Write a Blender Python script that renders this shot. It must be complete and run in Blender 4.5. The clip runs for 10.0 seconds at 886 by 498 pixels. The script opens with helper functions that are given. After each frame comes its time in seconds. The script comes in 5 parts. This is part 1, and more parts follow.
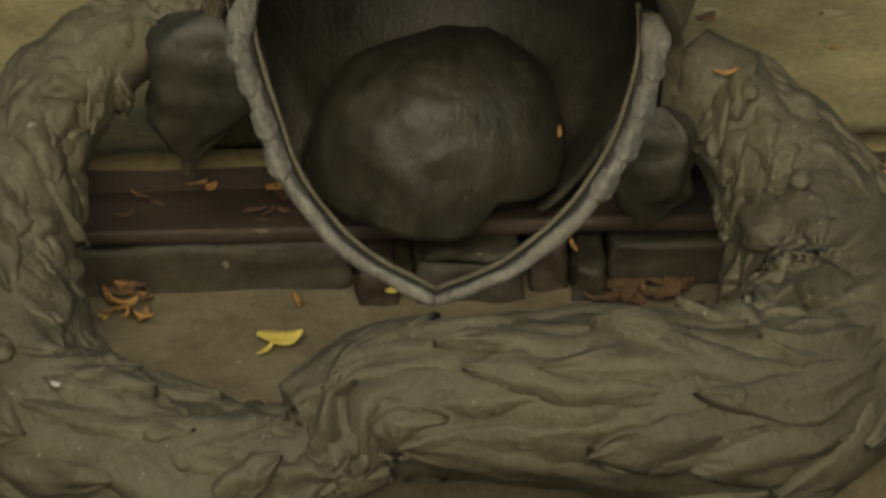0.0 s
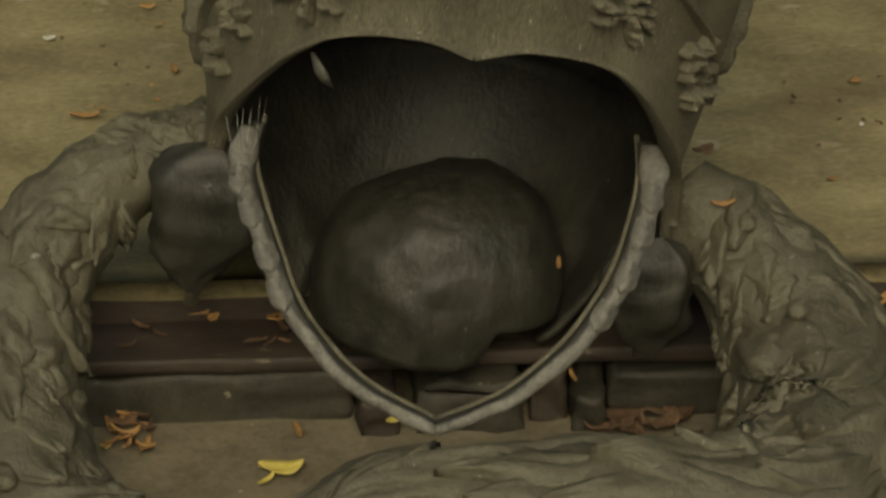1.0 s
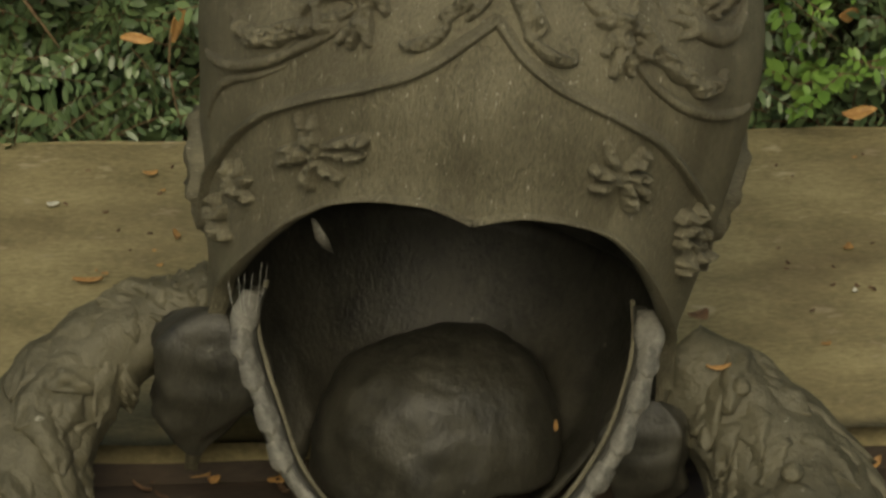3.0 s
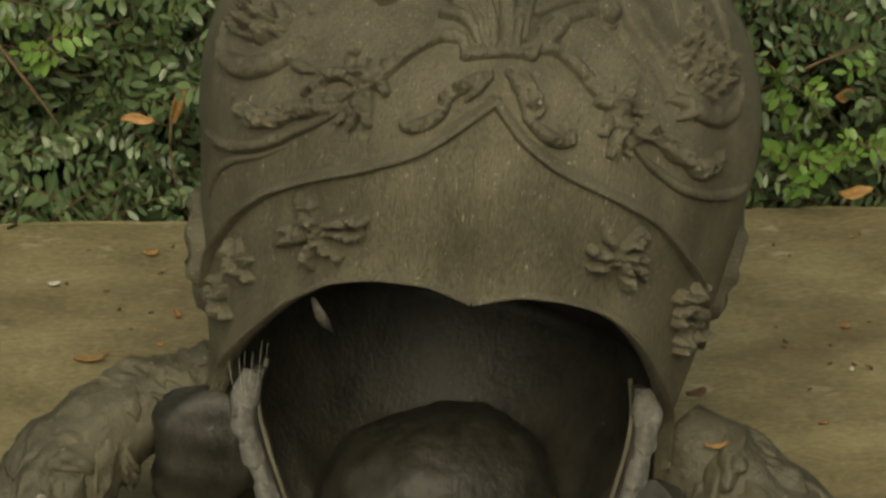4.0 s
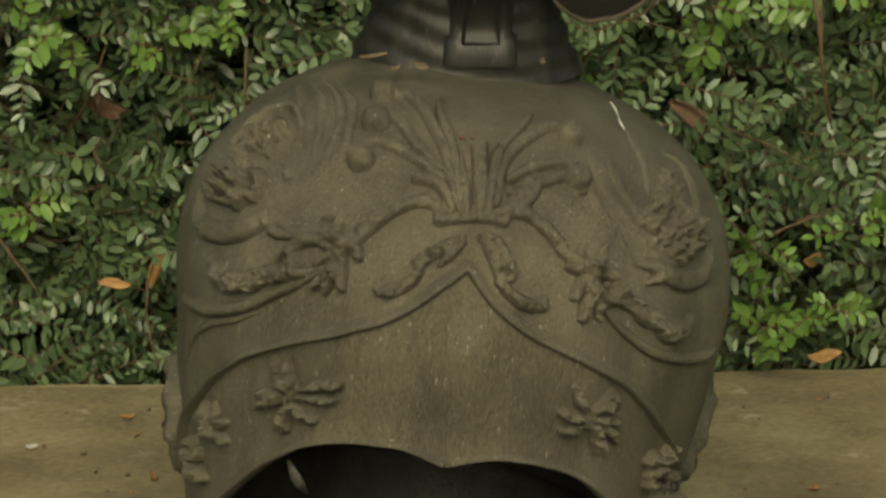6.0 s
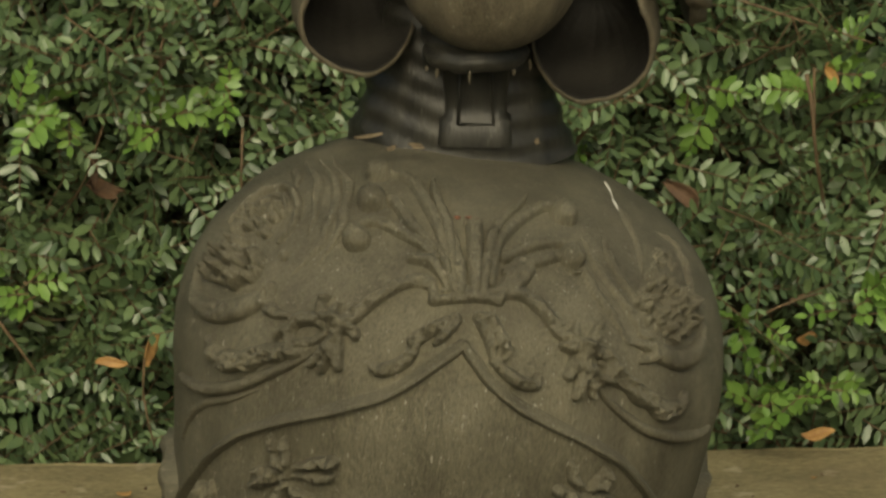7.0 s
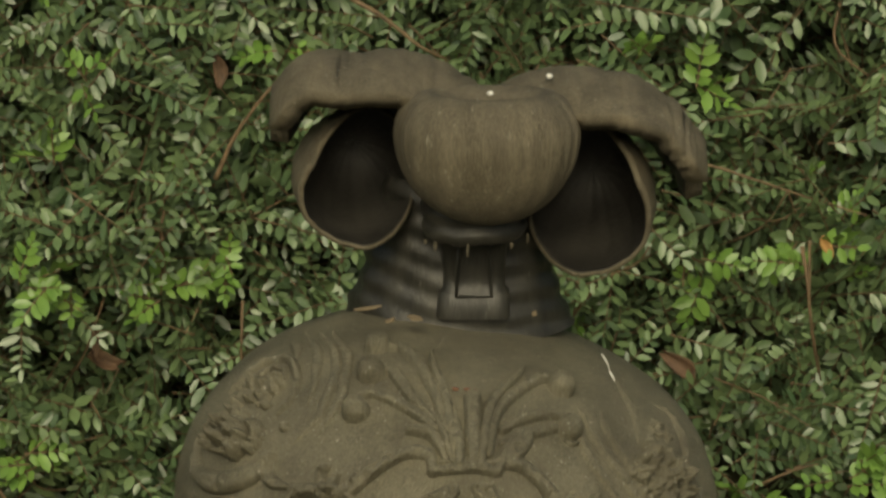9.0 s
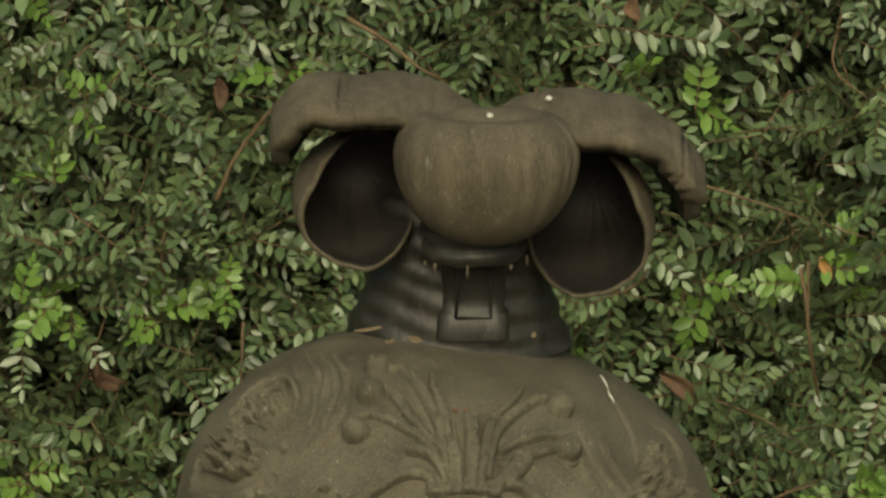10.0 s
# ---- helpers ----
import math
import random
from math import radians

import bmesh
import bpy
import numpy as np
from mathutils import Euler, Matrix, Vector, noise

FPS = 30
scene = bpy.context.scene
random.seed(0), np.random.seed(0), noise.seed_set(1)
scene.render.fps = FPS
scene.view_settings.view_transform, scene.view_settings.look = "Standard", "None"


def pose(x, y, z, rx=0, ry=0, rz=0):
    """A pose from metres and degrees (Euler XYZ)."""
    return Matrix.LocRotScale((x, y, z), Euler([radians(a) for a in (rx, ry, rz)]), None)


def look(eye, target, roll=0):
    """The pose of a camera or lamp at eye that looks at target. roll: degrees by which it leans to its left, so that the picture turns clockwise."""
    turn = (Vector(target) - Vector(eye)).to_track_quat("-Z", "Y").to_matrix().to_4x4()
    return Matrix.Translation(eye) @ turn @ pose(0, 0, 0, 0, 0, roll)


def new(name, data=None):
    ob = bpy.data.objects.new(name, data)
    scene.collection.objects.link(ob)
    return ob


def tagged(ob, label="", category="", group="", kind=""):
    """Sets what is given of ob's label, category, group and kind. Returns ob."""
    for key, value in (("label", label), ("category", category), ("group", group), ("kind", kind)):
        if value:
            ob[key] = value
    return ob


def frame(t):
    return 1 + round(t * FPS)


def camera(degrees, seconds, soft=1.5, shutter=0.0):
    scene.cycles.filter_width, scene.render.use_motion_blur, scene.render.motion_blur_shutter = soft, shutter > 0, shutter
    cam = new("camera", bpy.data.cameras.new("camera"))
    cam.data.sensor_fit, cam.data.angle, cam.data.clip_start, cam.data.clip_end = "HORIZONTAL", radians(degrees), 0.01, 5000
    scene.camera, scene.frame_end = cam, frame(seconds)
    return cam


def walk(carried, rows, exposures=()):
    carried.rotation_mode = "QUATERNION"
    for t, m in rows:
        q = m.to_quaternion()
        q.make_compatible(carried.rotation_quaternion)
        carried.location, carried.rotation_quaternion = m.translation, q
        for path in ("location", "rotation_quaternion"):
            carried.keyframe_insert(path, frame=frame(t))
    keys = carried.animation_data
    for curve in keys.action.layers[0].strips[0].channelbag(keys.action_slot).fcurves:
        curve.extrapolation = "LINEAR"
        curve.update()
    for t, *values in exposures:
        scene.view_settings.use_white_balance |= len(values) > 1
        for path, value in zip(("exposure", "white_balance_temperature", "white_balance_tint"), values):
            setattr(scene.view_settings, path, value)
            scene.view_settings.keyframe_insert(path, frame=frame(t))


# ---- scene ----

# camera: a long lens on a fixed stand, tilting up and easing back a little
cam = camera(13.0, 10.0, soft=2.6, shutter=0.5)
EYE, PITCH = (0.0, -3.3, 1.5), -22.0
# seconds, degrees down, degrees to the right, roll, metres forward
ROWS = [
    (0.0, 6.7884, -0.0530, -0.1083, 0.1077),
    (0.5, 5.7320, -0.0558, -0.1331, 0.0985),
    (1.0, 4.8225, -0.0531, -0.1170, 0.0837),
    (1.5, 4.1112, -0.0508, -0.0782, 0.0752),
    (2.0, 3.4907, -0.0432, -0.0749, 0.0644),
    (2.5, 2.9365, -0.0365, -0.0490, 0.0526),
    (4.0, 1.1704, -0.0137, -0.0596, 0.0210),
    (4.5, 0.6329, -0.0009, -0.0005, 0.0094),
    (5.0, 0.0343, 0.0178, 0.0117, 0.0),
    (5.5, -0.6075, 0.1826, -0.0020, -0.0120),
    (5.7, -0.8659, 0.3000, -0.0600, -0.0175),
    (7.0, -2.3984, 0.4513, -0.1264, -0.0443),
    (7.5, -2.9564, 0.4526, -0.0982, -0.0623),
    (8.0, -3.5585, 0.4594, -0.1167, -0.0701),
    (8.5, -4.1624, 0.4613, -0.0858, -0.0744),
    (9.0, -4.8979, 0.4754, -0.0985, -0.0740),
    (9.5, -5.1700, 0.4779, -0.0455, -0.0788),
    (10.0, -5.1954, 0.4775, -0.0508, -0.0858),
]
walk(cam, [(t, pose(*EYE, 90 + PITCH) @ pose(0, 0, -go) @ pose(0, 0, 0, 0, -pan, 0) @ pose(0, 0, 0, -tilt) @ pose(0, 0, 0, 0, 0, roll))
           for t, tilt, pan, roll, go in ROWS], exposures=[(0.0, -0.12, 7700, -1.0), (2.5, -0.04, 7700, -1.0), (5.0, 0.0, 7700, -1.0), (7.5, 0.1, 7700, -1.0), (10.0, 0.18, 7700, -1.0)])

# overcast daylight
world = bpy.data.worlds.new("sky")
scene.world = world
world.use_nodes = True
wt = world.node_tree
sky = wt.nodes.new("ShaderNodeTexSky")
sky.sky_type, sky.sun_disc, sky.sun_elevation, sky.sun_rotation, sky.dust_density = "NISHITA", False, radians(38.5), radians(182), 4.0
wt.links.new(sky.outputs[0], wt.nodes["Background"].inputs[0])
wt.nodes["Background"].inputs[1].default_value = 0.112
sun = new("sun", bpy.data.lights.new("sun", "SUN"))
sun.data.energy, sun.data.angle, sun.data.color = 1.6, radians(38), (1.0, 0.94, 0.82)
sun.matrix_world = look((-0.12, -3.15, 2.5), (0, 0, 0))


# ---- materials ----
def material(name, low, high, rough=0.7, metal=0.0, scale=30.0, fine=250.0, bump=0.3, stretch=(1, 1, 1), spots=None, spot_scale=90.0,
             spot_cut=0.68, island=0.0, random_hue=0.0, spec=0.5, depth=0.002, stain=None, stain_scale=7.0, grain=0.45):
    m = bpy.data.materials.new(name)
    m.use_nodes = True
    t = m.node_tree
    b = t.nodes["Principled BSDF"]
    L = t.links.new
    co = t.nodes.new("ShaderNodeTexCoord")
    mp = t.nodes.new("ShaderNodeMapping")
    mp.inputs["Scale"].default_value = stretch
    L(co.outputs["Object"], mp.inputs[0])

    def wave(s, detail):
        n = t.nodes.new("ShaderNodeTexNoise")
        n.inputs["Scale"].default_value, n.inputs["Detail"].default_value = s, detail
        n.inputs["Roughness"].default_value = 0.65
        L(mp.outputs[0], n.inputs["Vector"])
        return n.outputs["Fac"]

    big, small = wave(scale, 5), wave(fine, 4)
    add = t.nodes.new("ShaderNodeMath")
    add.operation = "MULTIPLY_ADD"
    L(small, add.inputs[0])
    add.inputs[1].default_value = grain
    L(big, add.inputs[2])
    fac = add.outputs[0]
    lo, hi = 0.27 + 0.5 * grain, 0.76 + 0.5 * grain
    if island:
        g = t.nodes.new("ShaderNodeNewGeometry")
        ad = t.nodes.new("ShaderNodeMath")
        ad.operation = "MULTIPLY_ADD"
        L(g.outputs["Random Per Island"], ad.inputs[0])
        ad.inputs[1].default_value = island
        L(fac, ad.inputs[2])
        fac, hi = ad.outputs[0], hi + island
    r = t.nodes.new("ShaderNodeMapRange")
    r.inputs["From Min"].default_value, r.inputs["From Max"].default_value = lo, hi
    L(fac, r.inputs["Value"])
    mix = t.nodes.new("ShaderNodeMix")
    mix.data_type = "RGBA"
    mix.inputs["A"].default_value, mix.inputs["B"].default_value = (*low, 1), (*high, 1)
    L(r.outputs[0], mix.inputs["Factor"])
    col = mix.outputs["Result"]
    if spots:
        sp = wave(spot_scale, 3)
        q = t.nodes.new("ShaderNodeMapRange")
        q.inputs["From Min"].default_value, q.inputs["From Max"].default_value = spot_cut, spot_cut + 0.07
        L(sp, q.inputs["Value"])
        mx = t.nodes.new("ShaderNodeMix")
        mx.data_type = "RGBA"
        mx.inputs["B"].default_value = (*spots, 1)
        L(col, mx.inputs["A"])
        L(q.outputs[0], mx.inputs["Factor"])
        col = mx.outputs["Result"]
    if stain:
        sn = wave(stain_scale, 6)
        q = t.nodes.new("ShaderNodeMapRange")
        q.inputs["From Min"].default_value, q.inputs["From Max"].default_value = 0.48, 0.68
        q.inputs["To Max"].default_value = 0.55
        L(sn, q.inputs["Value"])
        mx = t.nodes.new("ShaderNodeMix")
        mx.data_type = "RGBA"
        mx.inputs["B"].default_value = (*stain, 1)
        L(col, mx.inputs["A"])
        L(q.outputs[0], mx.inputs["Factor"])
        col = mx.outputs["Result"]
    if random_hue:
        oi = t.nodes.new("ShaderNodeObjectInfo")
        hs = t.nodes.new("ShaderNodeHueSaturation")
        vr = t.nodes.new("ShaderNodeMapRange")
        vr.inputs["To Min"].default_value, vr.inputs["To Max"].default_value = 1 - random_hue, 1 + random_hue
        L(oi.outputs["Random"], vr.inputs["Value"])
        L(vr.outputs[0], hs.inputs["Value"])
        L(col, hs.inputs["Color"])
        col = hs.outputs[0]
    L(col, b.inputs["Base Color"])
    rr = t.nodes.new("ShaderNodeMapRange")
    rr.inputs["To Min"].default_value, rr.inputs["To Max"].default_value = max(0.05, rough - 0.12), min(1, rough + 0.12)
    L(big, rr.inputs["Value"])
    L(rr.outputs[0], b.inputs["Roughness"])
    b.inputs["Metallic"].default_value = metal
    b.inputs["Specular IOR Level"].default_value = spec
    if bump:
        bp = t.nodes.new("ShaderNodeBump")
        bp.inputs["Strength"].default_value, bp.inputs["Distance"].default_value = bump, depth
        L(add.outputs[0], bp.inputs["Height"])
        L(bp.outputs[0], b.inputs["Normal"])
    return m


BRONZE = material("weathered_bronze", (0.100, 0.090, 0.059), (0.220, 0.200, 0.135), 0.55, 0.12, 15, 330, 1.0, stretch=(1.7, 1.7, 0.5), depth=0.0026, spots=(0.46, 0.44, 0.36), spot_scale=210, spot_cut=0.645, stain=(0.088, 0.077, 0.052), stain_scale=12, grain=1.1)
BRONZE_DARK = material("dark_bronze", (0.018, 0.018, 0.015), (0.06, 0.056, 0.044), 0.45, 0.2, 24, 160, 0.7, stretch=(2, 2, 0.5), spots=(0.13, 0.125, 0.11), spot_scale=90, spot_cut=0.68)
# helmet inside, neck guard and buds: bronze with shade put into its colour
INNER_SHADED = material("shaded_inner_bronze", (0.013, 0.0125, 0.009), (0.052, 0.048, 0.035), 0.52, 0.06, 26, 150, 0.9, stretch=(1.2, 1.2, 0.8), depth=0.0025, spots=(0.12, 0.112, 0.088), spot_scale=90, spot_cut=0.69)
# near-black colour that stands for shade inside the plume feathers
HOLLOW_SHADE = material("feather_hollow_shade", (0.012, 0.011, 0.009), (0.035, 0.032, 0.026), 0.6, 0.1, 25, 200, 0.5)
BRONZE_LEAF = material("mud_grey_bronze", (0.066, 0.060, 0.037), (0.148, 0.134, 0.089), 0.6, 0.12, 22, 150, 1.0, random_hue=0.08, spots=(0.33, 0.32, 0.26), spot_scale=95, spot_cut=0.68, depth=0.0045, stain=(0.05, 0.046, 0.03), stain_scale=11)
PLUME = material("brown_bronze", (0.07, 0.059, 0.036), (0.195, 0.164, 0.106), 0.65, 0.1, 18, 300, 1.0, stretch=(2.2, 2.2, 0.35), spots=(0.28, 0.255, 0.19), spot_scale=100, spot_cut=0.65, stain=(0.05, 0.042, 0.028), stain_scale=16, depth=0.0025, grain=0.8)
LEAD = material("grey_strap_metal", (0.05, 0.047, 0.038), (0.22, 0.21, 0.178), 0.55, 0.2, 60, 300, 0.9)
CONCRETE = material("mossy_concrete", (0.148, 0.123, 0.060), (0.35, 0.298, 0.160), 0.85, 0, 9, 150, 0.8, stretch=(0.7, 1.2, 1), spots=(0.42, 0.36, 0.235), spot_scale=24, spot_cut=0.62, stain=(0.115, 0.085, 0.046), stain_scale=6, grain=0.8)
STONE = material("damp_stone", (0.09, 0.075, 0.048), (0.25, 0.21, 0.135), 0.8, 0, 16, 160, 0.7, spots=(0.36, 0.33, 0.24), spot_scale=60, spot_cut=0.68)
# step stones, darkened in colour for the shade under slab and helmet
SHADED_STONE = material("shaded_dark_stone", (0.014, 0.0125, 0.008), (0.055, 0.048, 0.032), 0.65, 0, 26, 130, 1.0, spots=(0.2, 0.18, 0.13), spot_scale=60, spot_cut=0.67, depth=0.003)
RED_STONE = material("shaded_reddish_stone", (0.016, 0.0115, 0.008), (0.066, 0.046, 0.031), 0.7, 0, 18, 170, 0.8, stretch=(0.4, 1.6, 1), spots=(0.16, 0.13, 0.09), spot_scale=50, spot_cut=0.64)
LEAF = material("hedge_leaf", (0.032, 0.066, 0.029), (0.178, 0.255, 0.108), 0.40, 0, 8, 60, 0.0, island=0.8, spec=0.7)
LEAF_YOUNG = material("young_leaf", (0.075, 0.16, 0.03), (0.19, 0.315, 0.07), 0.4, 0, 20, 90, 0.0, island=0.4)
TWIG = material("twig_bark", (0.07, 0.045, 0.025), (0.22, 0.15, 0.08), 0.8, 0, 60, 300, 0.4)
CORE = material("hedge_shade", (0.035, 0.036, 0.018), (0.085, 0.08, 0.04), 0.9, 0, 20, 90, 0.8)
DRY = material("dry_leaf", (0.26, 0.13, 0.045), (0.50, 0.30, 0.11), 0.6, 0, 60, 300, 0.4, random_hue=0.25)
DRY_GREY = material("grey_debris", (0.12, 0.09, 0.05), (0.30, 0.23, 0.14), 0.8, 0, 60, 300, 0.4)
DRY_BROWN = material("brown_leaf", (0.065, 0.036, 0.02), (0.18, 0.105, 0.056), 0.75, 0, 50, 250, 0.6, random_hue=0.3)
YELLOW = material("yellow_leaf", (0.50, 0.40, 0.08), (0.70, 0.58, 0.17), 0.55, 0, 60, 300, 0.3)
SOIL = material("soil_and_grass", (0.014, 0.012, 0.008), (0.05, 0.043, 0.025), 0.95, 0, 3, 60, 0.8)
RUST = material("rust", (0.13, 0.05, 0.028), (0.26, 0.12, 0.07), 0.8, 0, 60, 300, 0.3)
WEB = material("cobweb", (0.25, 0.25, 0.22), (0.42, 0.42, 0.38), 0.7, 0, 60, 300, 0.0)
VERDIGRIS = material("pale_streak", (0.50, 0.49, 0.42), (0.72, 0.71, 0.64), 0.7, 0, 60, 300, 0.2)


# ---- helpers for meshes ----
def mesh_of(name, verts, faces, mat, smooth=True):
    me = bpy.data.meshes.new(name)
    me.from_pydata([tuple(v) for v in verts], [], faces)
    me.materials.append(mat)
    if smooth:
        me.polygons.foreach_set("use_smooth", [True] * len(me.polygons))
    me.validate()
    me.update()
    return me


def part(name, me, parent, label="", at=None):
    ob = new(name, me)
    if at is not None:
        ob.matrix_basis = at
    ob.parent = parent
    if label:
        tagged(ob, label)
    return ob


def solid(ob, thick, offset=-1.0):
    m = ob.modifiers.new("thickness", "SOLIDIFY")
    m.thickness, m.offset = thick, offset
    return ob


def grid_faces(nu, nv, closed=False):
    out = []
    for i in range(nu - 1):
        for j in range(nv if closed else nv - 1):
            k = (j + 1) % nv
            out.append((i * nv + j, i * nv + k, (i + 1) * nv + k, (i + 1) * nv + j))
    return out


def rough(p, size, scale, seed=0.0):
    return size * noise.noise(Vector(p) * scale + Vector((seed, seed * 1.7, -seed)))


def spline(pts, n):
    """Points of a smooth line through pts (tuples of any length)."""
    p = np.array(pts, float)
    k = len(p)
    ext = np.vstack([2 * p[0] - p[1], p, 2 * p[-1] - p[-2]])
    out = []
    for u in np.linspace(0, k - 1, n):
        i = min(int(u), k - 2)
        f = u - i
        a, b, c, d = ext[i], ext[i + 1], ext[i + 2], ext[i + 3]
        out.append(0.5 * ((2 * b) + (c - a) * f + (2 * a - 5 * b + 4 * c - d) * f * f + (3 * b - a - 3 * c + d) * f ** 3))
    return np.array(out)


def tube(path, radii, sides=8, flat=1.0, up=(0, 0, 1), wob=0.0, seed=1.0):
    """Vertices and faces of a capped tube; flat squeezes it along its second axis."""
    path = np.array(path, float)
    n = len(path)
    verts, faces = [], []
    upv = np.array(up, float)
    for i in range(n):
        t = path[min(i + 1, n - 1)] - path[max(i - 1, 0)]
        t = t / (np.linalg.norm(t) + 1e-9)
        s = np.cross(t, upv)
        s = s / (np.linalg.norm(s) + 1e-9)
        w = np.cross(s, t)
        for j in range(sides):
            a = 2 * math.pi * j / sides
            r = radii[i]
            v = path[i] + s * r * math.cos(a) + w * r * flat * math.sin(a)
            if wob:
                v = v + np.array(noise.noise_vector(Vector(v) * 45 + Vector((seed, 0, 0)))) * wob
            verts.append(v)
    faces = grid_faces(n, sides, True)
    faces.append(tuple(reversed(range(sides))))
    faces.append(tuple((n - 1) * sides + j for j in range(sides)))
    return verts, faces


def box(sx, sy, sz, bevel=0.004, cuts=6, wob=0.0015, scale=40.0, seed=0.0):
    """A worn block, base at z = 0, centred in x and y."""
    bm = bmesh.new()
    bmesh.ops.create_cube(bm, size=1.0)
    bmesh.ops.scale(bm, vec=(sx, sy, sz), verts=bm.verts)
    bmesh.ops.translate(bm, vec=(0, 0, sz / 2), verts=bm.verts)
    if bevel:
        bmesh.ops.bevel(bm, geom=bm.edges[:], offset=bevel, segments=2, affect="EDGES", profile=0.6)
    if cuts:
        bmesh.ops.subdivide_edges(bm, edges=[e for e in bm.edges if e.calc_length() > max(sx, sy, sz) / 12], cuts=cuts, use_grid_fill=True)
    for v in bm.verts:
        v.co += Vector(noise.noise_vector(v.co * scale + Vector((seed, seed, seed)))) * wob
    me = bpy.data.meshes.new("block")
    bm.to_mesh(me)
    bm.free()
    me.polygons.foreach_set("use_smooth", [True] * len(me.polygons))
    return me


def with_mat(me, mat):
    me.materials.clear()
    me.materials.append(mat)
    return me


def ball(rx, ry, rz, mat, nu=14, nv=20, wob=0.0, scale=30.0, seed=0.0):
    verts = []
    for i in range(nu):
        a = math.pi * i / (nu - 1)
        for j in range(nv):
            b = 2 * math.pi * j / nv
            p = Vector((rx * math.sin(a) * math.cos(b), ry * math.sin(a) * math.sin(b), rz * math.cos(a)))
            if wob:
                p *= 1 + rough(p, wob, scale, seed)
            verts.append(p)
    return mesh_of("ball", verts, grid_faces(nu, nv, True), mat)


# ---- setting ----
gsize = 400.0
gv, gf = [], []
steps = [-gsize, -40, -8, -3, -1.5, -0.7, 0, 0.7, 1.5, 3, 8, 40, gsize]
for yy in steps:
    for xx in steps:
        gv.append((xx, yy, -0.34 + (rough((xx, yy, 0), 0.02, 0.8) if abs(xx) < 10 and abs(yy) < 10 else 0)))
ground = tagged(new("ground", mesh_of("ground", gv, grid_faces(len(steps), len(steps)), SOIL)), "dark trodden soil round the plinth", "ground", kind="structure")

TURN = 2.85
plinth = tagged(new("plinth"), "stepped concrete plinth, mossy and stained, carrying the helmet", "plinth", kind="structure")
plinth.matrix_basis = pose(0, 0, 0, 0, 0, TURN)


def slab_mesh():
    nx, ny = 120, 40
    verts = []
    for i in range(nx):
        x = -1.6 + 3.2 * i / (nx - 1)
        for j in range(ny):
            y = -0.355 + 0.655 * j / (ny - 1)
            e = min(j, ny - 1 - j)
            z = -0.004 if e == 0 else 0.0
            verts.append((x, y + (rough((x, y, 0), 0.004, 14) if e == 0 else 0), z + rough((x, y, 0), 0.0025, 9) + rough((x, y, 3), 0.0012, 40)))
    top = len(verts)
    faces = [tuple(reversed(f)) for f in grid_faces(nx, ny)]
    for i in range(nx):
        for j in (0, ny - 1):
            x, y, z = verts[i * ny + j]
            verts.append((x, y, -0.34 if j else -0.022))
    for i in range(nx - 1):
        a, b = i * ny, (i + 1) * ny
        faces.append((a, b, top + 2 * i + 2, top + 2 * i))
        a, b = i * ny + ny - 1, (i + 1) * ny + ny - 1
        faces.append((b, a, top + 2 * i + 1, top + 2 * i + 3))
    return mesh_of("slab", verts, faces, CONCRETE)


part("slab", slab_mesh(), plinth, "mossy concrete slab with pale blotches")
# bed, sill and blocks carry the shade below the slab in their colour
part("slab_bed", with_mat(box(3.0, 0.3, 0.06, 0.004, 8, 0.003), RED_STONE), plinth, "reddish bed course under the slab, darkened for its shade", pose(0, -0.202, -0.0765))
part("sill", with_mat(box(3.0, 0.13, 0.016, 0.005, 14, 0.007, 30), RED_STONE), plinth, "reddish-brown sill under the slab, darkened for its shade", pose(0, -0.355, -0.061))
part("lower_ledge", with_mat(box(3.0, 0.36, 0.22, 0.006, 10, 0.003), STONE), plinth, "worn stone ledge", pose(0, -0.43, -0.324))
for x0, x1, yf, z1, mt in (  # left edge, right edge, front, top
                           (-0.42, -0.102, -0.418, -0.0605, SHADED_STONE), (-0.094, -0.062, -0.45, -0.07, RED_STONE), (-0.047, 0.04, -0.445, -0.068, SHADED_STONE), (-0.04, 0.036, -0.447, -0.0585, SHADED_STONE),
                           (0.047, 0.078, -0.43, -0.058, RED_STONE), (0.082, 0.108, -0.45, -0.07, SHADED_STONE), (0.114, 0.40, -0.425, -0.065, SHADED_STONE)):
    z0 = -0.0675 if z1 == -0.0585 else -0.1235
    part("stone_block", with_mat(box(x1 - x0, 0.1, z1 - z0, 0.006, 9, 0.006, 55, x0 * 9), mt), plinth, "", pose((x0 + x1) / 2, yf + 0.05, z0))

# ---- helmet ----
BASE, YAW, TIP = (-0.022, -0.42, 0.0), 0.3, 7.5
helmet = tagged(new("helmet"), "large weathered bronze parade helmet with relief scrolls and open face", "helmet")
helmet.matrix_basis = pose(*BASE) @ pose(0, 0, 0, 0, 0, YAW) @ pose(0, 0, 0, 0, TIP, 0)
ZC, HA, HB, HC, HN = 0.386, 0.222, 0.21, 0.172, 2.4


def girth(z):
    if z >= ZC:
        return max(0.0, 1 - min(1.0, (z - ZC) / HC) ** HN) ** (1 / HN)
    return 1 - 0.14 * min(1.0, (ZC - z) / 0.22) ** 1.2


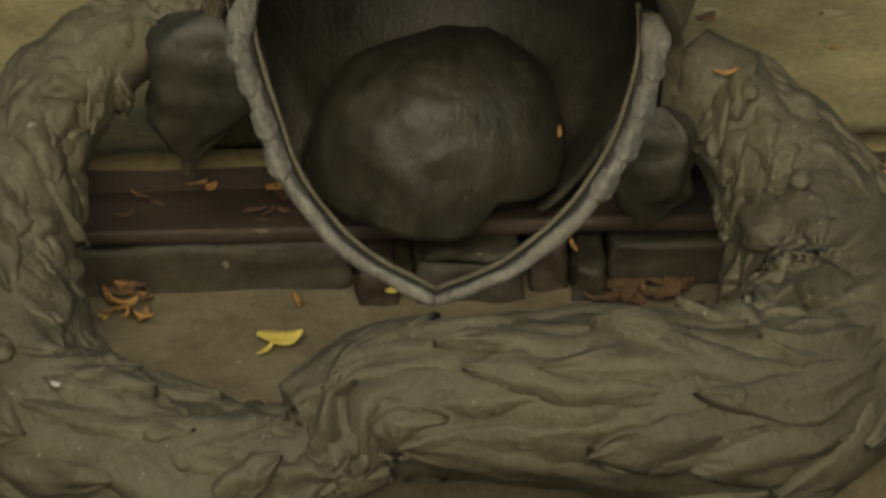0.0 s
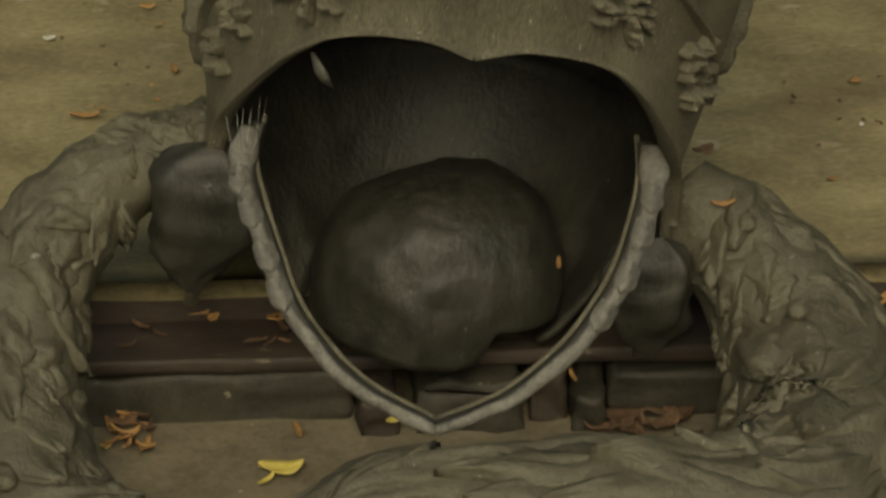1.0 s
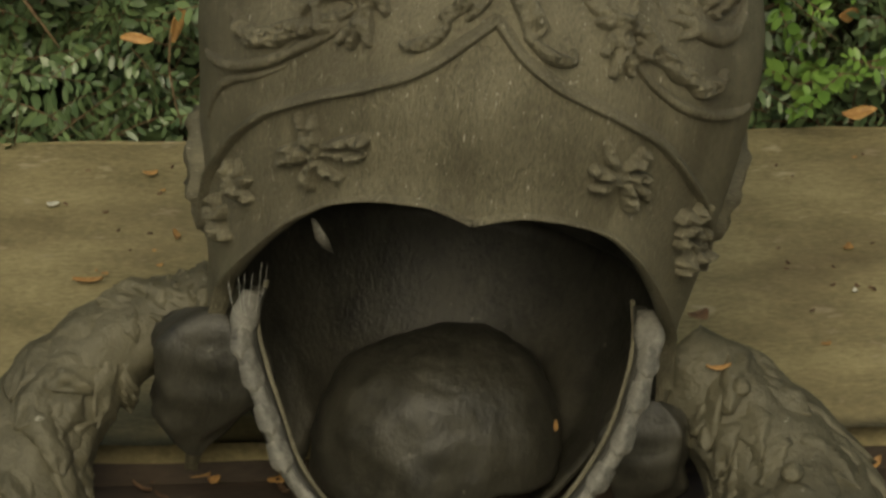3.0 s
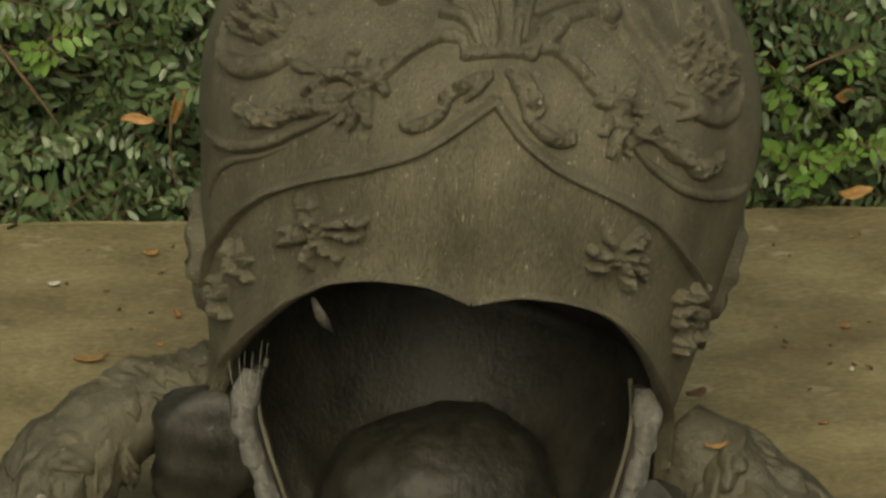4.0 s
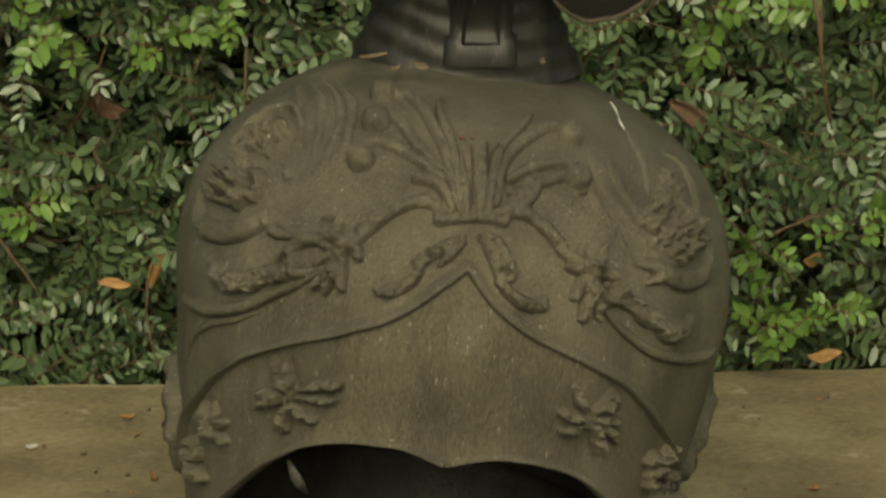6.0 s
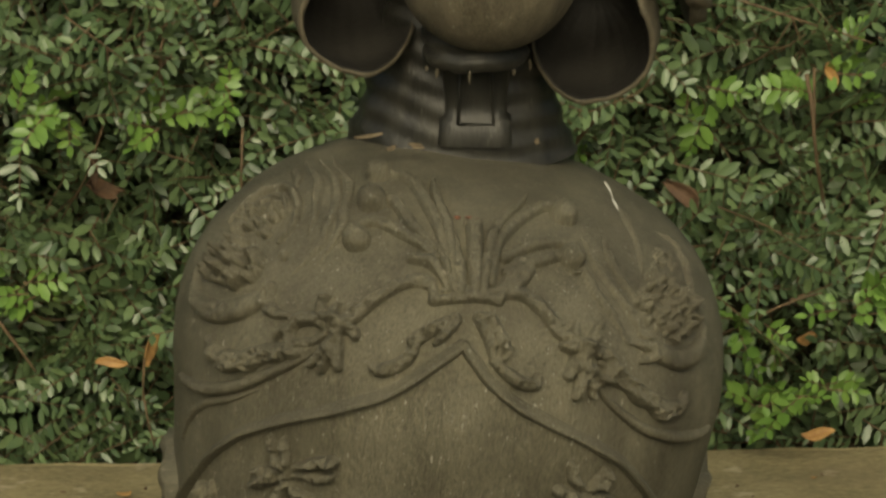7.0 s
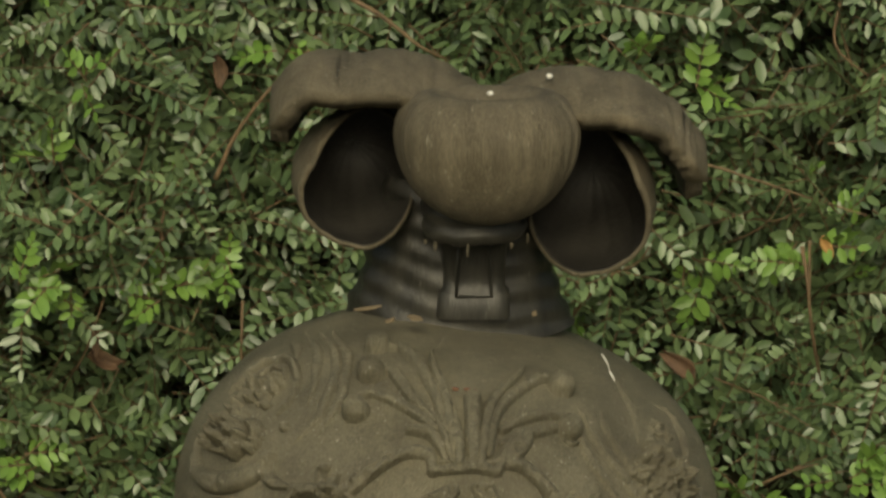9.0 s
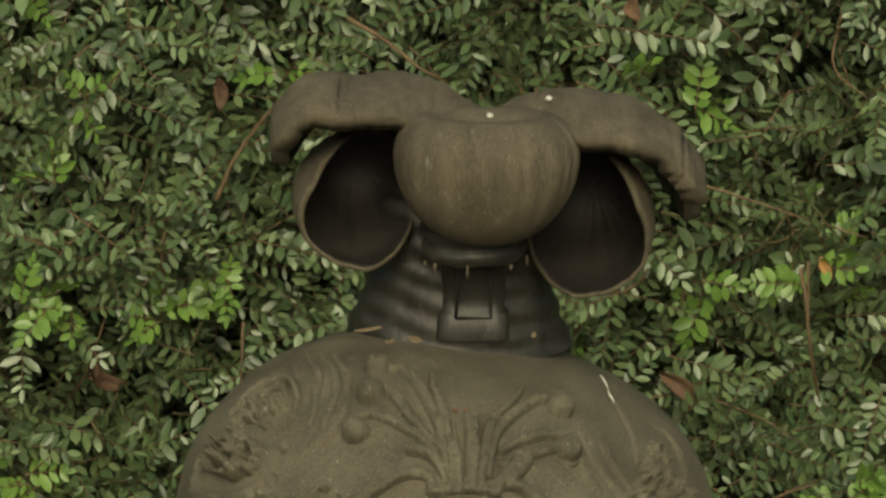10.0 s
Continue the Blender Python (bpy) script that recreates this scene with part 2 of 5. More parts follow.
def on_shell(phi, z, out=0.0):
    """The place on the helmet at phi degrees from its front, height z, out metres proud."""
    p, g = radians(phi), girth(z)
    e = 0.002
    dz = min(z, ZC + HC - 0.004)
    sl = (girth(dz - e) - girth(dz + e)) / (2 * e)
    n = Vector((math.sin(p) / HA, -math.cos(p) / HB, max(0.0, sl))).normalized() if z < ZC + HC - 0.003 else Vector((0, 0, 1))
    return Vector((HA * g * math.sin(p), -HB * g * math.cos(p), z)) + n * out, n


RIM = [(0, 0.3135), (5, 0.320), (10, 0.3235), (18, 0.3205), (25, 0.313), (32, 0.299), (40, 0.2745), (48, 0.245), (56, 0.216), (64, 0.188), (70, 0.165), (75, 0.12), (80, 0.05),
       (85, 0.0), (92, -0.03), (110, -0.02), (130, 0.0), (180, 0.004)]


def rim_z(phi):
    a = abs(phi)
    for (p0, z0), (p1, z1) in zip(RIM, RIM[1:]):
        if a <= p1:
            return z0 + (z1 - z0) * (a - p0) / (p1 - p0)
    return RIM[-1][1]


def shell_mesh():
    nphi, nz = 240, 90
    verts = []
    for i in range(nphi):
        phi = -180 + 360 * i / nphi
        z0 = rim_z(phi)
        for j in range(nz):
            u = j / (nz - 1)
            z = z0 + (ZC + HC - z0) * math.sin(u * math.pi / 2)
            q, n = on_shell(phi, z)
            lip = max(0.0, 1 - (z - z0) / 0.02)
            verts.append(q + n * (rough(q, 0.0022, 10) + rough(q, 0.0007, 45) + 0.0035 * lip * (abs(phi) < 82)))
    faces = [(i * nz + j, ((i + 1) % nphi) * nz + j, ((i + 1) % nphi) * nz + j + 1, i * nz + j + 1) for i in range(nphi) for j in range(nz - 1)]
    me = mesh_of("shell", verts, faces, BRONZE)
    me.materials.append(INNER_SHADED)
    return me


# the inner side takes the bronze that is coloured as shade
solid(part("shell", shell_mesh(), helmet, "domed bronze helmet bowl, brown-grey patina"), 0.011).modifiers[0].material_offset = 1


def relief(pts, widths, high, n=26, mat=BRONZE, sides=11, sink=0.12, wob=0.0009):
    """A raised moulding that follows the helmet: pts of (phi, z), half widths along it, height."""
    high *= 1.55
    line = spline(pts, n)
    w = np.interp(np.linspace(0, 1, n), np.linspace(0, 1, len(widths)), widths)
    P = [on_shell(a, z) for a, z in line]
    verts = []
    for i in range(n):
        q, nn = P[i]
        t = (P[min(i + 1, n - 1)][0] - P[max(i - 1, 0)][0]).normalized()
        s = t.cross(nn).normalized()
        low = 1 if s.z < 0 else -1
        for j in range(sides):
            k = 1 - 2 * j / (sides - 1)
            h = (0.5 + 0.5 * math.cos(math.pi * (1 - (k + 1) / 1.62))) if k < 0.62 else max(0.0, 1 - ((k - 0.62) / 0.38) ** 1.6)
            up = h * high * (w[i] / max(w)) ** 0.5
            v = q + s * (w[i] * 1.25 * k * low) + nn * (up - high * sink)
            verts.append(v + Vector(noise.noise_vector(v * 60)) * wob)
    faces = grid_faces(n, sides)
    faces.append(tuple(range(sides)))
    faces.append(tuple(reversed([(n - 1) * sides + j for j in range(sides)])))
    return mesh_of("relief", verts, faces, mat)


def both(name, pts, widths, high, label="", n=26, mat=BRONZE, wob=0.0006):
    """The same moulding on both halves of the helmet."""
    for sgn in (1, -1):
        part(name, relief([(sgn * a, z) for a, z in pts], widths, high, n, mat, wob=wob), helmet, label)


# heights up the helmet as millimetres along its surface, 0 where it is widest
ARC_Z = np.linspace(0.15, ZC + HC - 1e-5, 3000)
ARC_G = np.array([girth(z) for z in ARC_Z])
ARC = np.concatenate([[0.0], np.cumsum(np.hypot(np.diff(ARC_Z), 0.216 * np.diff(ARC_G)))])
ARC = (ARC - np.interp(ZC, ARC_Z, ARC)) * 1000


def surface(phi, arc):
    """Places and outward directions on the helmet for arrays of degrees and of millimetres up its surface."""
    p, z = np.radians(phi), np.interp(arc, ARC, ARC_Z)
    g = np.interp(z, ARC_Z, ARC_G)
    dz = np.minimum(z, ZC + HC - 0.006)
    slope = np.maximum(0.0, (np.interp(dz - 0.002, ARC_Z, ARC_G) - np.interp(dz + 0.002, ARC_Z, ARC_G)) / 0.004)
    n = np.stack([np.sin(p) / HA, -np.cos(p) / HB, slope], -1)
    return np.stack([HA * g * np.sin(p), -HB * g * np.cos(p), z], -1), n / np.linalg.norm(n, axis=-1, keepdims=True)


BOLD = 1.22


def ornament(name, strokes, label="", parent=None, step=0.95, worn=0.3, mat=BRONZE, at=None):
    """A cast relief fused of strokes: points (degrees, millimetres up), half widths and height in millimetres."""
    lines, lo, hi = [], np.array([999.0, 999.0]), np.array([-999.0, -999.0])
    for pts, widths, high in strokes:
        n = max(3, 12 * (len(pts) - 1))
        line = spline(pts, n) if len(pts) > 1 else np.repeat(np.array(pts, float), 3, 0)
        n = len(line)
        w = np.interp(np.linspace(0, 1, n), np.linspace(0, 1, len(widths)), widths) / 1000 * BOLD
        lines.append((surface(line[:, 0], line[:, 1])[0], w, high / 1000 * 1.85, max(widths) / 1000 * BOLD))
        gm = float(np.interp(np.interp(line[:, 1].max(), ARC, ARC_Z), ARC_Z, ARC_G))
        m = np.array([math.degrees(max(widths) / 1000 * BOLD / (HA * gm)) * 1.15 + 0.5, max(widths) * BOLD * 1.15 + 1.0])
        lo, hi = np.minimum(lo, line.min(0) - m), np.maximum(hi, line.max(0) + m)
    gm = float(np.interp(np.interp(lo[1] * 0.6 + hi[1] * 0.4, ARC, ARC_Z), ARC_Z, ARC_G))
    nu = int((hi[0] - lo[0]) / math.degrees(step / 1000 / (HA * gm))) + 2
    nv = int((min(hi[1], ARC[-1] - 4) - lo[1]) / step) + 2
    A, B = np.meshgrid(np.linspace(lo[0], hi[0], nu), np.linspace(lo[1], min(hi[1], ARC[-1] - 4), nv), indexing="ij")
    P, N = surface(A.ravel(), B.ravel())
    H = np.zeros(len(P))
    for Q, w, high, wide in lines:
        d = np.sqrt(((P[:, None, :] - Q[None]) ** 2).sum(-1)) / w[None]
        k = d.argmin(1)
        r = d[np.arange(len(P)), k]
        h = high * np.maximum(0.0, 1 - r ** 2.8) ** 0.45 * (w[k] / wide) ** 0.5
        H = np.maximum(H, h) + 0.22 * np.minimum(H, h)
    live = (H > 0).reshape(nu, nv)
    near = live.copy()
    near[1:] |= live[:-1]
    near[:-1] |= live[1:]
    near[:, 1:] |= near[:, :-1].copy()
    near[:, :-1] |= near[:, 1:].copy()
    idx = np.where(near.ravel())[0]
    back = -np.ones(nu * nv, int)
    back[idx] = np.arange(len(idx))
    verts = []
    for i in idx:
        q, nn = Vector(P[i]), Vector(N[i])
        h = H[i]
        if h > 0:
            h *= 1 + worn * (1.3 * noise.noise(q * 130) + 0.7 * noise.noise(q * 300))
        verts.append(q + nn * (rough(q, 0.0022, 10) + rough(q, 0.0007, 45) + h - 0.0011))
    faces = [tuple(back[i * nv + j + k] for k in (0, nv, nv + 1, 1)) for i in range(nu - 1) for j in range(nv - 1)
             if near[i, j] and near[i + 1, j] and near[i, j + 1] and near[i + 1, j + 1]]
    return part(name, mesh_of(name, verts, faces, mat), parent or helmet, label, at)


def lumps(phi, arc, rp, ra, count, seed, lean=0.0, size=(2.2, 5.2), high=(3.5, 8.5)):
    """Strokes for a crumbled cluster: small knobs and short curls in an oval."""
    r = random.Random(seed)
    out = []
    for k in range(count):
        u, q = math.sqrt(r.random()), r.uniform(0, 2 * math.pi)
        a, b = phi + rp * u * math.cos(q) + lean * u * math.sin(q), arc + ra * u * math.sin(q)
        w, h, d = r.uniform(*size), r.uniform(*high) * (1.15 - 0.5 * u), r.uniform(0, 2 * math.pi)
        if r.random() < 0.5:
            out.append(([(a, b)], [w], h))
        else:
            out.append(([(a, b), (a + 1.6 * math.cos(d), b + 4.5 * math.sin(d)), (a + 2.2 * math.cos(d + 1), b + 7 * math.sin(d + 1))], [w * 0.75, w * 0.7, w * 0.35], h * 0.85))
    return out


# brow band edge: an ogee with a peak over the face
BROW_L = [(-0.6, 91), (-6.2, 72), (-11.2, 54), (-16.2, 40), (-21.6, 29), (-27.2, 18), (-33.2, 7), (-39.8, -8), (-47.5, -28), (-57.2, -61), (-64.8, -91), (-73.5, -124), (-78, -160)]
BROW_R = [(-0.6, 91), (3.4, 74), (6.5, 62), (12.2, 47), (18.1, 36), (24.5, 25), (31.5, 11), (36.5, -1), (41.9, -19), (49.2, -44), (58.0, -75), (66, -112), (72, -150)]
for pts in (BROW_L, BROW_R):
    zs = [(a, float(np.interp(m, ARC, ARC_Z))) for a, m in pts]
    part("brow_moulding", relief(zs, [0.0052, 0.0052, 0.0046], 0.0062, 80, wob=0.0005), helmet)
both("rim_moulding", [(a, z + 0.003) for a, z in RIM[:12]], [0.004, 0.004, 0.003], 0.005, n=50)

# the central sheaf: spreading leaves, scrolls that end in beads, and the tie that holds them
SCROLLS = ([(-55, 225), (-44.7, 235), (-30.6, 227), (-20.1, 208), (-13, 187), (-6, 150)], [(-41.2, 196), (-34.2, 203), (-25.7, 191), (-19.2, 178), (-11.6, 164)],
           [(-35.3, 158), (-36.6, 167), (-34.3, 175), (-29.4, 176), (-22.8, 172), (-16.3, 166), (-10.5, 156)],
           [(37.7, 220), (28.2, 219), (16.2, 205), (7.1, 178), (4.5, 140)], [(31.3, 178), (23.4, 180), (15, 174), (8.5, 162)], [(27.3, 167), (18.4, 162), (12.4, 158), (8.5, 150)])
for pts, bead in zip(SCROLLS, ((-55.2, 225, 8.5), (-40.7, 194, 9.5), (-34.2, 154, 9), (38.5, 209, 9), (29.9, 165, 9), None)):
    sc = ornament("scroll", [(pts, [2.2, 4.2, 4.0, 3.0], 4.5)], worn=0.2)
    if bead:
        ornament("bead", [([bead[:2]], [bead[2]], bead[2] * 0.95)], parent=sc, worn=0.08)
ornament("scroll_curl", [([(27, 155), (29, 151), (32, 153)], [1.2, 1.8, 1.0], 3)])
for pts, w in (([(-16.8, 150), (-12.3, 151), (-8.5, 143), (-5.7, 129)], [3.2, 4.6, 3.5, 2]), ([(-29, 247), (-18.1, 217), (-10.2, 189), (-5.7, 153), (-4.1, 129)], [1, 3.5, 4, 3.2, 2]),
               ([(-6.9, 184), (-3.8, 149), (-2.4, 128)], [1.2, 4.2, 3]), ([(-0.9, 193), (0.2, 156), (0.8, 128)], [5.5, 5.2, 3.2]), ([(4.2, 190), (3.3, 157), (2.5, 129)], [1.5, 4.0, 3]),
               ([(13.6, 155), (9.8, 140), (4.8, 131)], [8.2, 7.0, 2.5]), ([(28.7, 239), (13.5, 211), (5.4, 184), (3, 132)], [0.8, 3.4, 3.8, 2]), ([(-12, 170), (-7.5, 150), (-4.6, 130)], [1.0, 3.0, 2])):
    ornament("sheaf_leaf", [(pts, w, 5.5)], worn=0.22)
ornament("tie", [([(-8.8, 119), (-2.3, 125), (2.4, 127), (6.8, 125)], [3.2, 3.8, 3.2], 4.5), ([(-7, 128), (0, 133), (5.5, 132)], [2, 2.4, 2], 3)], "raised tie round the leaf sheaf")
# arches from the tie to the flower sprays
ornament("arch", [([(-26, 88), (-23.3, 104), (-20.4, 117), (-16.9, 128), (-13.4, 132), (-10, 131), (-8.3, 119)], [4.5, 4.2, 3.8, 3.4], 5.0), ([(-24, 108), (-20.4, 122), (-16.9, 133), (-13, 137), (-9.5, 136)], [1.6], 3)])
ornament("arch", [([(6.4, 125), (8.3, 132), (12.5, 131), (16.7, 121), (20, 106), (22.9, 95)], [3.4, 3.8, 4.2, 4.6], 5.0), ([(9, 137), (13, 136), (17.6, 126), (21, 111)], [1.6], 3)])
# flower sprays at the ends of the arches
ornament("flower_spray", [([(-28.4, 86), (-31.6, 87), (-33.6, 95), (-32.9, 103)], [3.5, 3.5, 3.2, 2], 6.5), ([(-28.1, 87), (-26.3, 91), (-25.9, 102)], [3, 4, 2], 6.5), ([(-28.2, 84), (-29.9, 91), (-29.6, 99)], [3, 3.4, 1.8], 6),
                          ([(-28, 77), (-29.2, 63), (-31.5, 49)], [2.5, 4.6, 2.6], 6.5), ([(-27.6, 77), (-28.3, 61), (-28.6, 49)], [2.5, 4.4, 3], 7), ([(-27.1, 78), (-26.5, 65), (-25.2, 53)], [2.5, 4.4, 2.4], 6.5),
                          ([(-26.7, 84), (-24.5, 83), (-23.6, 79)], [3.5, 4.2, 3], 6), ([(-28, 83)], [6], 8)], "cast flower spray with curled petals", worn=0.4)
ornament("leaf_scroll", [([(-30.1, 81), (-34, 83), (-37.5, 77), (-38.2, 67), (-36, 61), (-33.6, 66)], [3.5, 4.6, 4.6, 4, 2.4], 6), ([(-29.9, 75), (-32, 67), (-35.5, 56)], [2.5, 3.5, 3], 5), ([(-40, 70), (-41, 60)], [2, 2.6], 4)], worn=0.35)
ornament("flower_spray", [([(25.5, 93), (23.2, 91), (21.2, 92)], [3.5, 4.5, 3], 7), ([(25.5, 93), (24.2, 101), (25.5, 110)], [3, 4, 2.2], 6), ([(26.3, 91), (29, 98), (30.3, 106)], [3, 4, 2.4], 6), ([(25.6, 88), (23.5, 78), (21.9, 70)], [3, 4.5, 3], 7),
                          ([(26.2, 87), (25, 69), (23.8, 54)], [3, 4.5, 3.2], 6.5), ([(26.4, 87), (27.1, 69), (27.6, 54)], [3, 4.5, 2.6], 6.5), ([(26, 91)], [5.5], 8)], "cast flower spray with curled petals", worn=0.4)
ornament("leaf_scroll", [([(27.5, 86), (30.5, 85), (32.6, 75), (31.5, 66), (29.4, 67)], [3.5, 4.8, 4.6, 3.6, 2.4], 6.5), ([(29, 60), (31, 72)], [2.5, 3], 4)], worn=0.35)
# hanging acanthus on both sides of the peak
ornament("acanthus", [([(-2.8, 109), (-5.8, 102), (-8.5, 94), (-10.6, 84)], [2.5, 4, 4.6, 2.5], 6), ([(-2.3, 106), (-4.8, 95), (-6.5, 87)], [2, 3.5, 2], 5), ([(-10.9, 90), (-10.9, 78), (-12.4, 69), (-15.5, 61), (-17.8, 60), (-18.5, 65)], [3, 4, 4.4, 4.8, 4, 3], 6),
                      ([(-7.3, 98), (-9.4, 94)], [2.5, 3.2], 6), ([(-9, 90), (-11.6, 86)], [2.5, 3.2], 6)], "hanging acanthus leaf that curls at its tip", worn=0.4)
ornament("acanthus", [([(1.5, 111), (3.4, 103), (4.9, 92), (5.7, 82)], [2.5, 4, 3.6, 2.4], 6), ([(4.6, 110), (7, 98), (8, 86), (6.9, 79)], [2.5, 4.4, 4.8, 2.6], 7), ([(5.8, 79), (8.9, 70), (11.9, 64), (14.9, 63), (15.4, 69)], [3, 4.2, 4.8, 4, 2.8], 6),
                      ([(2, 112), (5.2, 110), (6.9, 104)], [2.5, 3.4, 2.6], 6)], "hanging acanthus leaf that curls at its tip", worn=0.4)
# lobed swags and the lines under them
ornament("swag", [([(-31.3, 64), (-34.9, 57), (-39.8, 49), (-43.1, 43)], [3, 7, 6.5, 5], 5.5), ([(-42.6, 46), (-46.5, 35), (-50.2, 28)], [6, 8, 6], 5.5), ([(-48.7, 31), (-52.9, 25), (-56.7, 26), (-60, 33)], [6, 8, 7, 3], 5.5)], worn=0.45)
ornament("swag", [([(30.3, 78), (33.6, 67), (37.1, 58)], [3, 6.5, 5], 5), ([(36.4, 60), (39.4, 50), (42.6, 43)], [5.5, 7, 5], 5), ([(41.8, 46), (46.1, 34), (50.8, 32), (54, 40)], [5.5, 7.5, 6, 3], 5)], worn=0.45)
ornament("swag_line", [([(-27, 78), (-31, 62), (-35.9, 45), (-41.4, 29), (-48.4, 11), (-57.6, -5), (-67.7, -14), (-72, -15)], [1.5, 3.2, 4.2, 4.4, 1.5], 4.5)], worn=0.15)
ornament("swag_line", [([(28, 67), (30.7, 51), (35.8, 35), (42.3, 20), (51.9, 7), (62, 0), (68, -1)], [1.5, 2.8, 3.8, 3.8, 1.2], 3.8)], worn=0.15)
ornament("swag_line", [([(-41.1, 19), (-49.8, -2), (-58.6, -19), (-66.6, -42), (-71.8, -70)], [0.8, 2.4, 3, 3.5, 1.5], 2.6)], worn=0.15)
ornament("crescent", [([(-46.5, 92), (-48.4, 84), (-51.8, 72), (-57.7, 59), (-63.8, 52), (-69.5, 52), (-74.5, 62), (-76, 76)], [1, 5, 7.5, 8, 7.5, 6, 4, 1.5], 5.5)], worn=0.12)
ornament("crescent", [([(38.4, 90), (42.3, 87), (46.8, 78), (53.2, 69), (59.9, 69), (65, 79), (67, 92)], [1, 4, 6.5, 7.5, 6.5, 4, 1.5], 5)], worn=0.12)
ornament("comma_leaf", [([(-47.6, 92), (-46.9, 82), (-44.3, 77), (-40.4, 78)], [5, 5.5, 4.5, 2], 5.5)])
ornament("comma_leaf", [([(42.5, 97), (45, 87), (43.9, 78), (40.7, 75)], [3, 5, 4.5, 2], 4.5)])
# roundels with crumbled masks
ornament("mask_ring", [([(-79, 112), (-80.5, 137), (-78.9, 153), (-73, 166), (-60.4, 158), (-54.9, 140), (-54.9, 126)], [1.5, 2.6, 3.2, 3, 2.4, 1.5], 4), ([(-75.5, 140), (-74.1, 150), (-69.6, 156), (-63.8, 152)], [1.6, 2.4, 2.4, 1.4], 3.5)], worn=0.25)
ornament("grotesque_mask", lumps(-63.5, 93, 10, 19, 64, 3, 3.5, (2, 4.6), (5, 12)) + lumps(-67.5, 130, 9, 19, 34, 8, 2, (1.8, 4), (3.5, 7)), "crumbled lumpy relief mask", worn=0.5, step=0.85)
ornament("grotesque_mask", lumps(55, 112, 10, 27, 84, 5, -3) + lumps(64, 140, 6, 12, 12, 9, 0, (1.8, 4), (2, 4)), "crumbled lumpy relief mask", worn=0.5, step=0.85)
ornament("pale_knob", [([(53.2, 129)], [4.2], 6)], "pale bare knob of the mask", mat=LEAD)
ornament("boss_pit", [([(-50, 119)], [4], 3.2)])
# long folds that run from the crown to the masks
for pts in ([(-91, 195), (-68.2, 198), (-51.9, 180), (-44.9, 152), (-42.9, 132), (-45, 105)], [(-89.6, 206), (-60, 203), (-44.2, 171), (-40.1, 146), (-40, 118)], [(-96, 183), (-71.4, 187), (-55.4, 166), (-48.5, 142)], [(-90, 173), (-79.7, 175), (-73, 170)],
            [(39, 186), (37.7, 155), (40.1, 127), (42.2, 103), (44.5, 88)], [(47, 178), (43.9, 160), (43.7, 140), (45.4, 116)], [(33, 172), (32.6, 160), (33.1, 134), (36.1, 110), (37.6, 89)], [(75, 198), (67, 184), (58.5, 160), (52, 142)], [(76, 165), (79.2, 146), (72.9, 126), (67.3, 106), (64, 86)]):
    ornament("fold", [(pts, [0.8, 3.6, 4.0, 3.0, 0.8], 2.6)], worn=0.3)
# cross-shaped flowers on the brow band
FLOWER_L = [([(-33, -40), (-33.8, -29), (-34.4, -15)], [2.8, 4.2, 2.6], 7), ([(-33.8, -38), (-36.2, -30), (-37.8, -17)], [2.4, 3.8, 2.2], 6.5), ([(-31.4, -35), (-27.1, -26), (-23.3, -20)], [2.4, 4, 4], 7), ([(-31.3, -41), (-26.9, -37), (-23.4, -34)], [2.4, 3.8, 2.6], 6.5),
            ([(-34.8, -49), (-38.3, -55), (-41.8, -63)], [2.6, 4.6, 3], 6.5), ([(-35.1, -45), (-38, -46), (-41, -51)], [2.4, 4, 3], 6), ([(-32.6, -50), (-30.5, -56), (-27.4, -57)], [2.6, 4, 2.4], 6.5), ([(-33.4, -51), (-34.6, -63), (-34, -73)], [3, 5, 3.4], 7.5), ([(-33.2, -44)], [3.4], 6)]
FLOWER_R = [([(27.9, -23), (25.4, -12), (24.2, 0)], [2.6, 4, 2.6], 6.5), ([(29.2, -22), (31.3, -16), (32.6, -10)], [3, 5, 4.4], 7), ([(27.2, -27), (24.5, -24), (22.6, -22)], [2.6, 4, 4.2], 7), ([(30.4, -29), (33.3, -31), (35.5, -33)], [2.6, 4, 2.4], 6), ([(28.2, -33), (25.5, -36), (22.8, -37)], [2.6, 4, 2.6], 6.5),
            ([(29.7, -35), (31.2, -46), (32, -55)], [3, 5, 4], 7), ([(31.3, -34), (34.4, -43), (36.5, -52)], [2.4, 4, 2.4], 6), ([(29, -28)], [3.6], 6)]
ornament("brow_flower", FLOWER_L, "four-armed relief flower on the brow", worn=0.45, step=0.8)
ornament("brow_flower", FLOWER_R, "four-armed relief flower on the brow", worn=0.45, step=0.8)
for phi, arc, seed in ((-56.6, -101, 1), (-66.5, -150, 2), (53.5, -86, 3), (60.5, -124, 4)):
    r = random.Random(seed)
    st = [([(phi, arc)], [3.6], 6.5)]
    for k in range(8):
        d = radians(45 * k + r.uniform(-14, 14) + 20)
        n = r.uniform(13, 21)
        e = lambda q, b: (phi + math.degrees(q * math.cos(d + b) / 1000 / 0.2), arc + q * math.sin(d + b))
        st.append(([e(4, 0), e(n * 0.6, 0.12), e(n, 0.28)], [2.4, r.uniform(3.4, 4.6), r.uniform(2, 4)], r.uniform(5.5, 7.5)))
    ornament("brow_flower", st, "four-armed relief flower on the brow", worn=0.45, step=0.85)
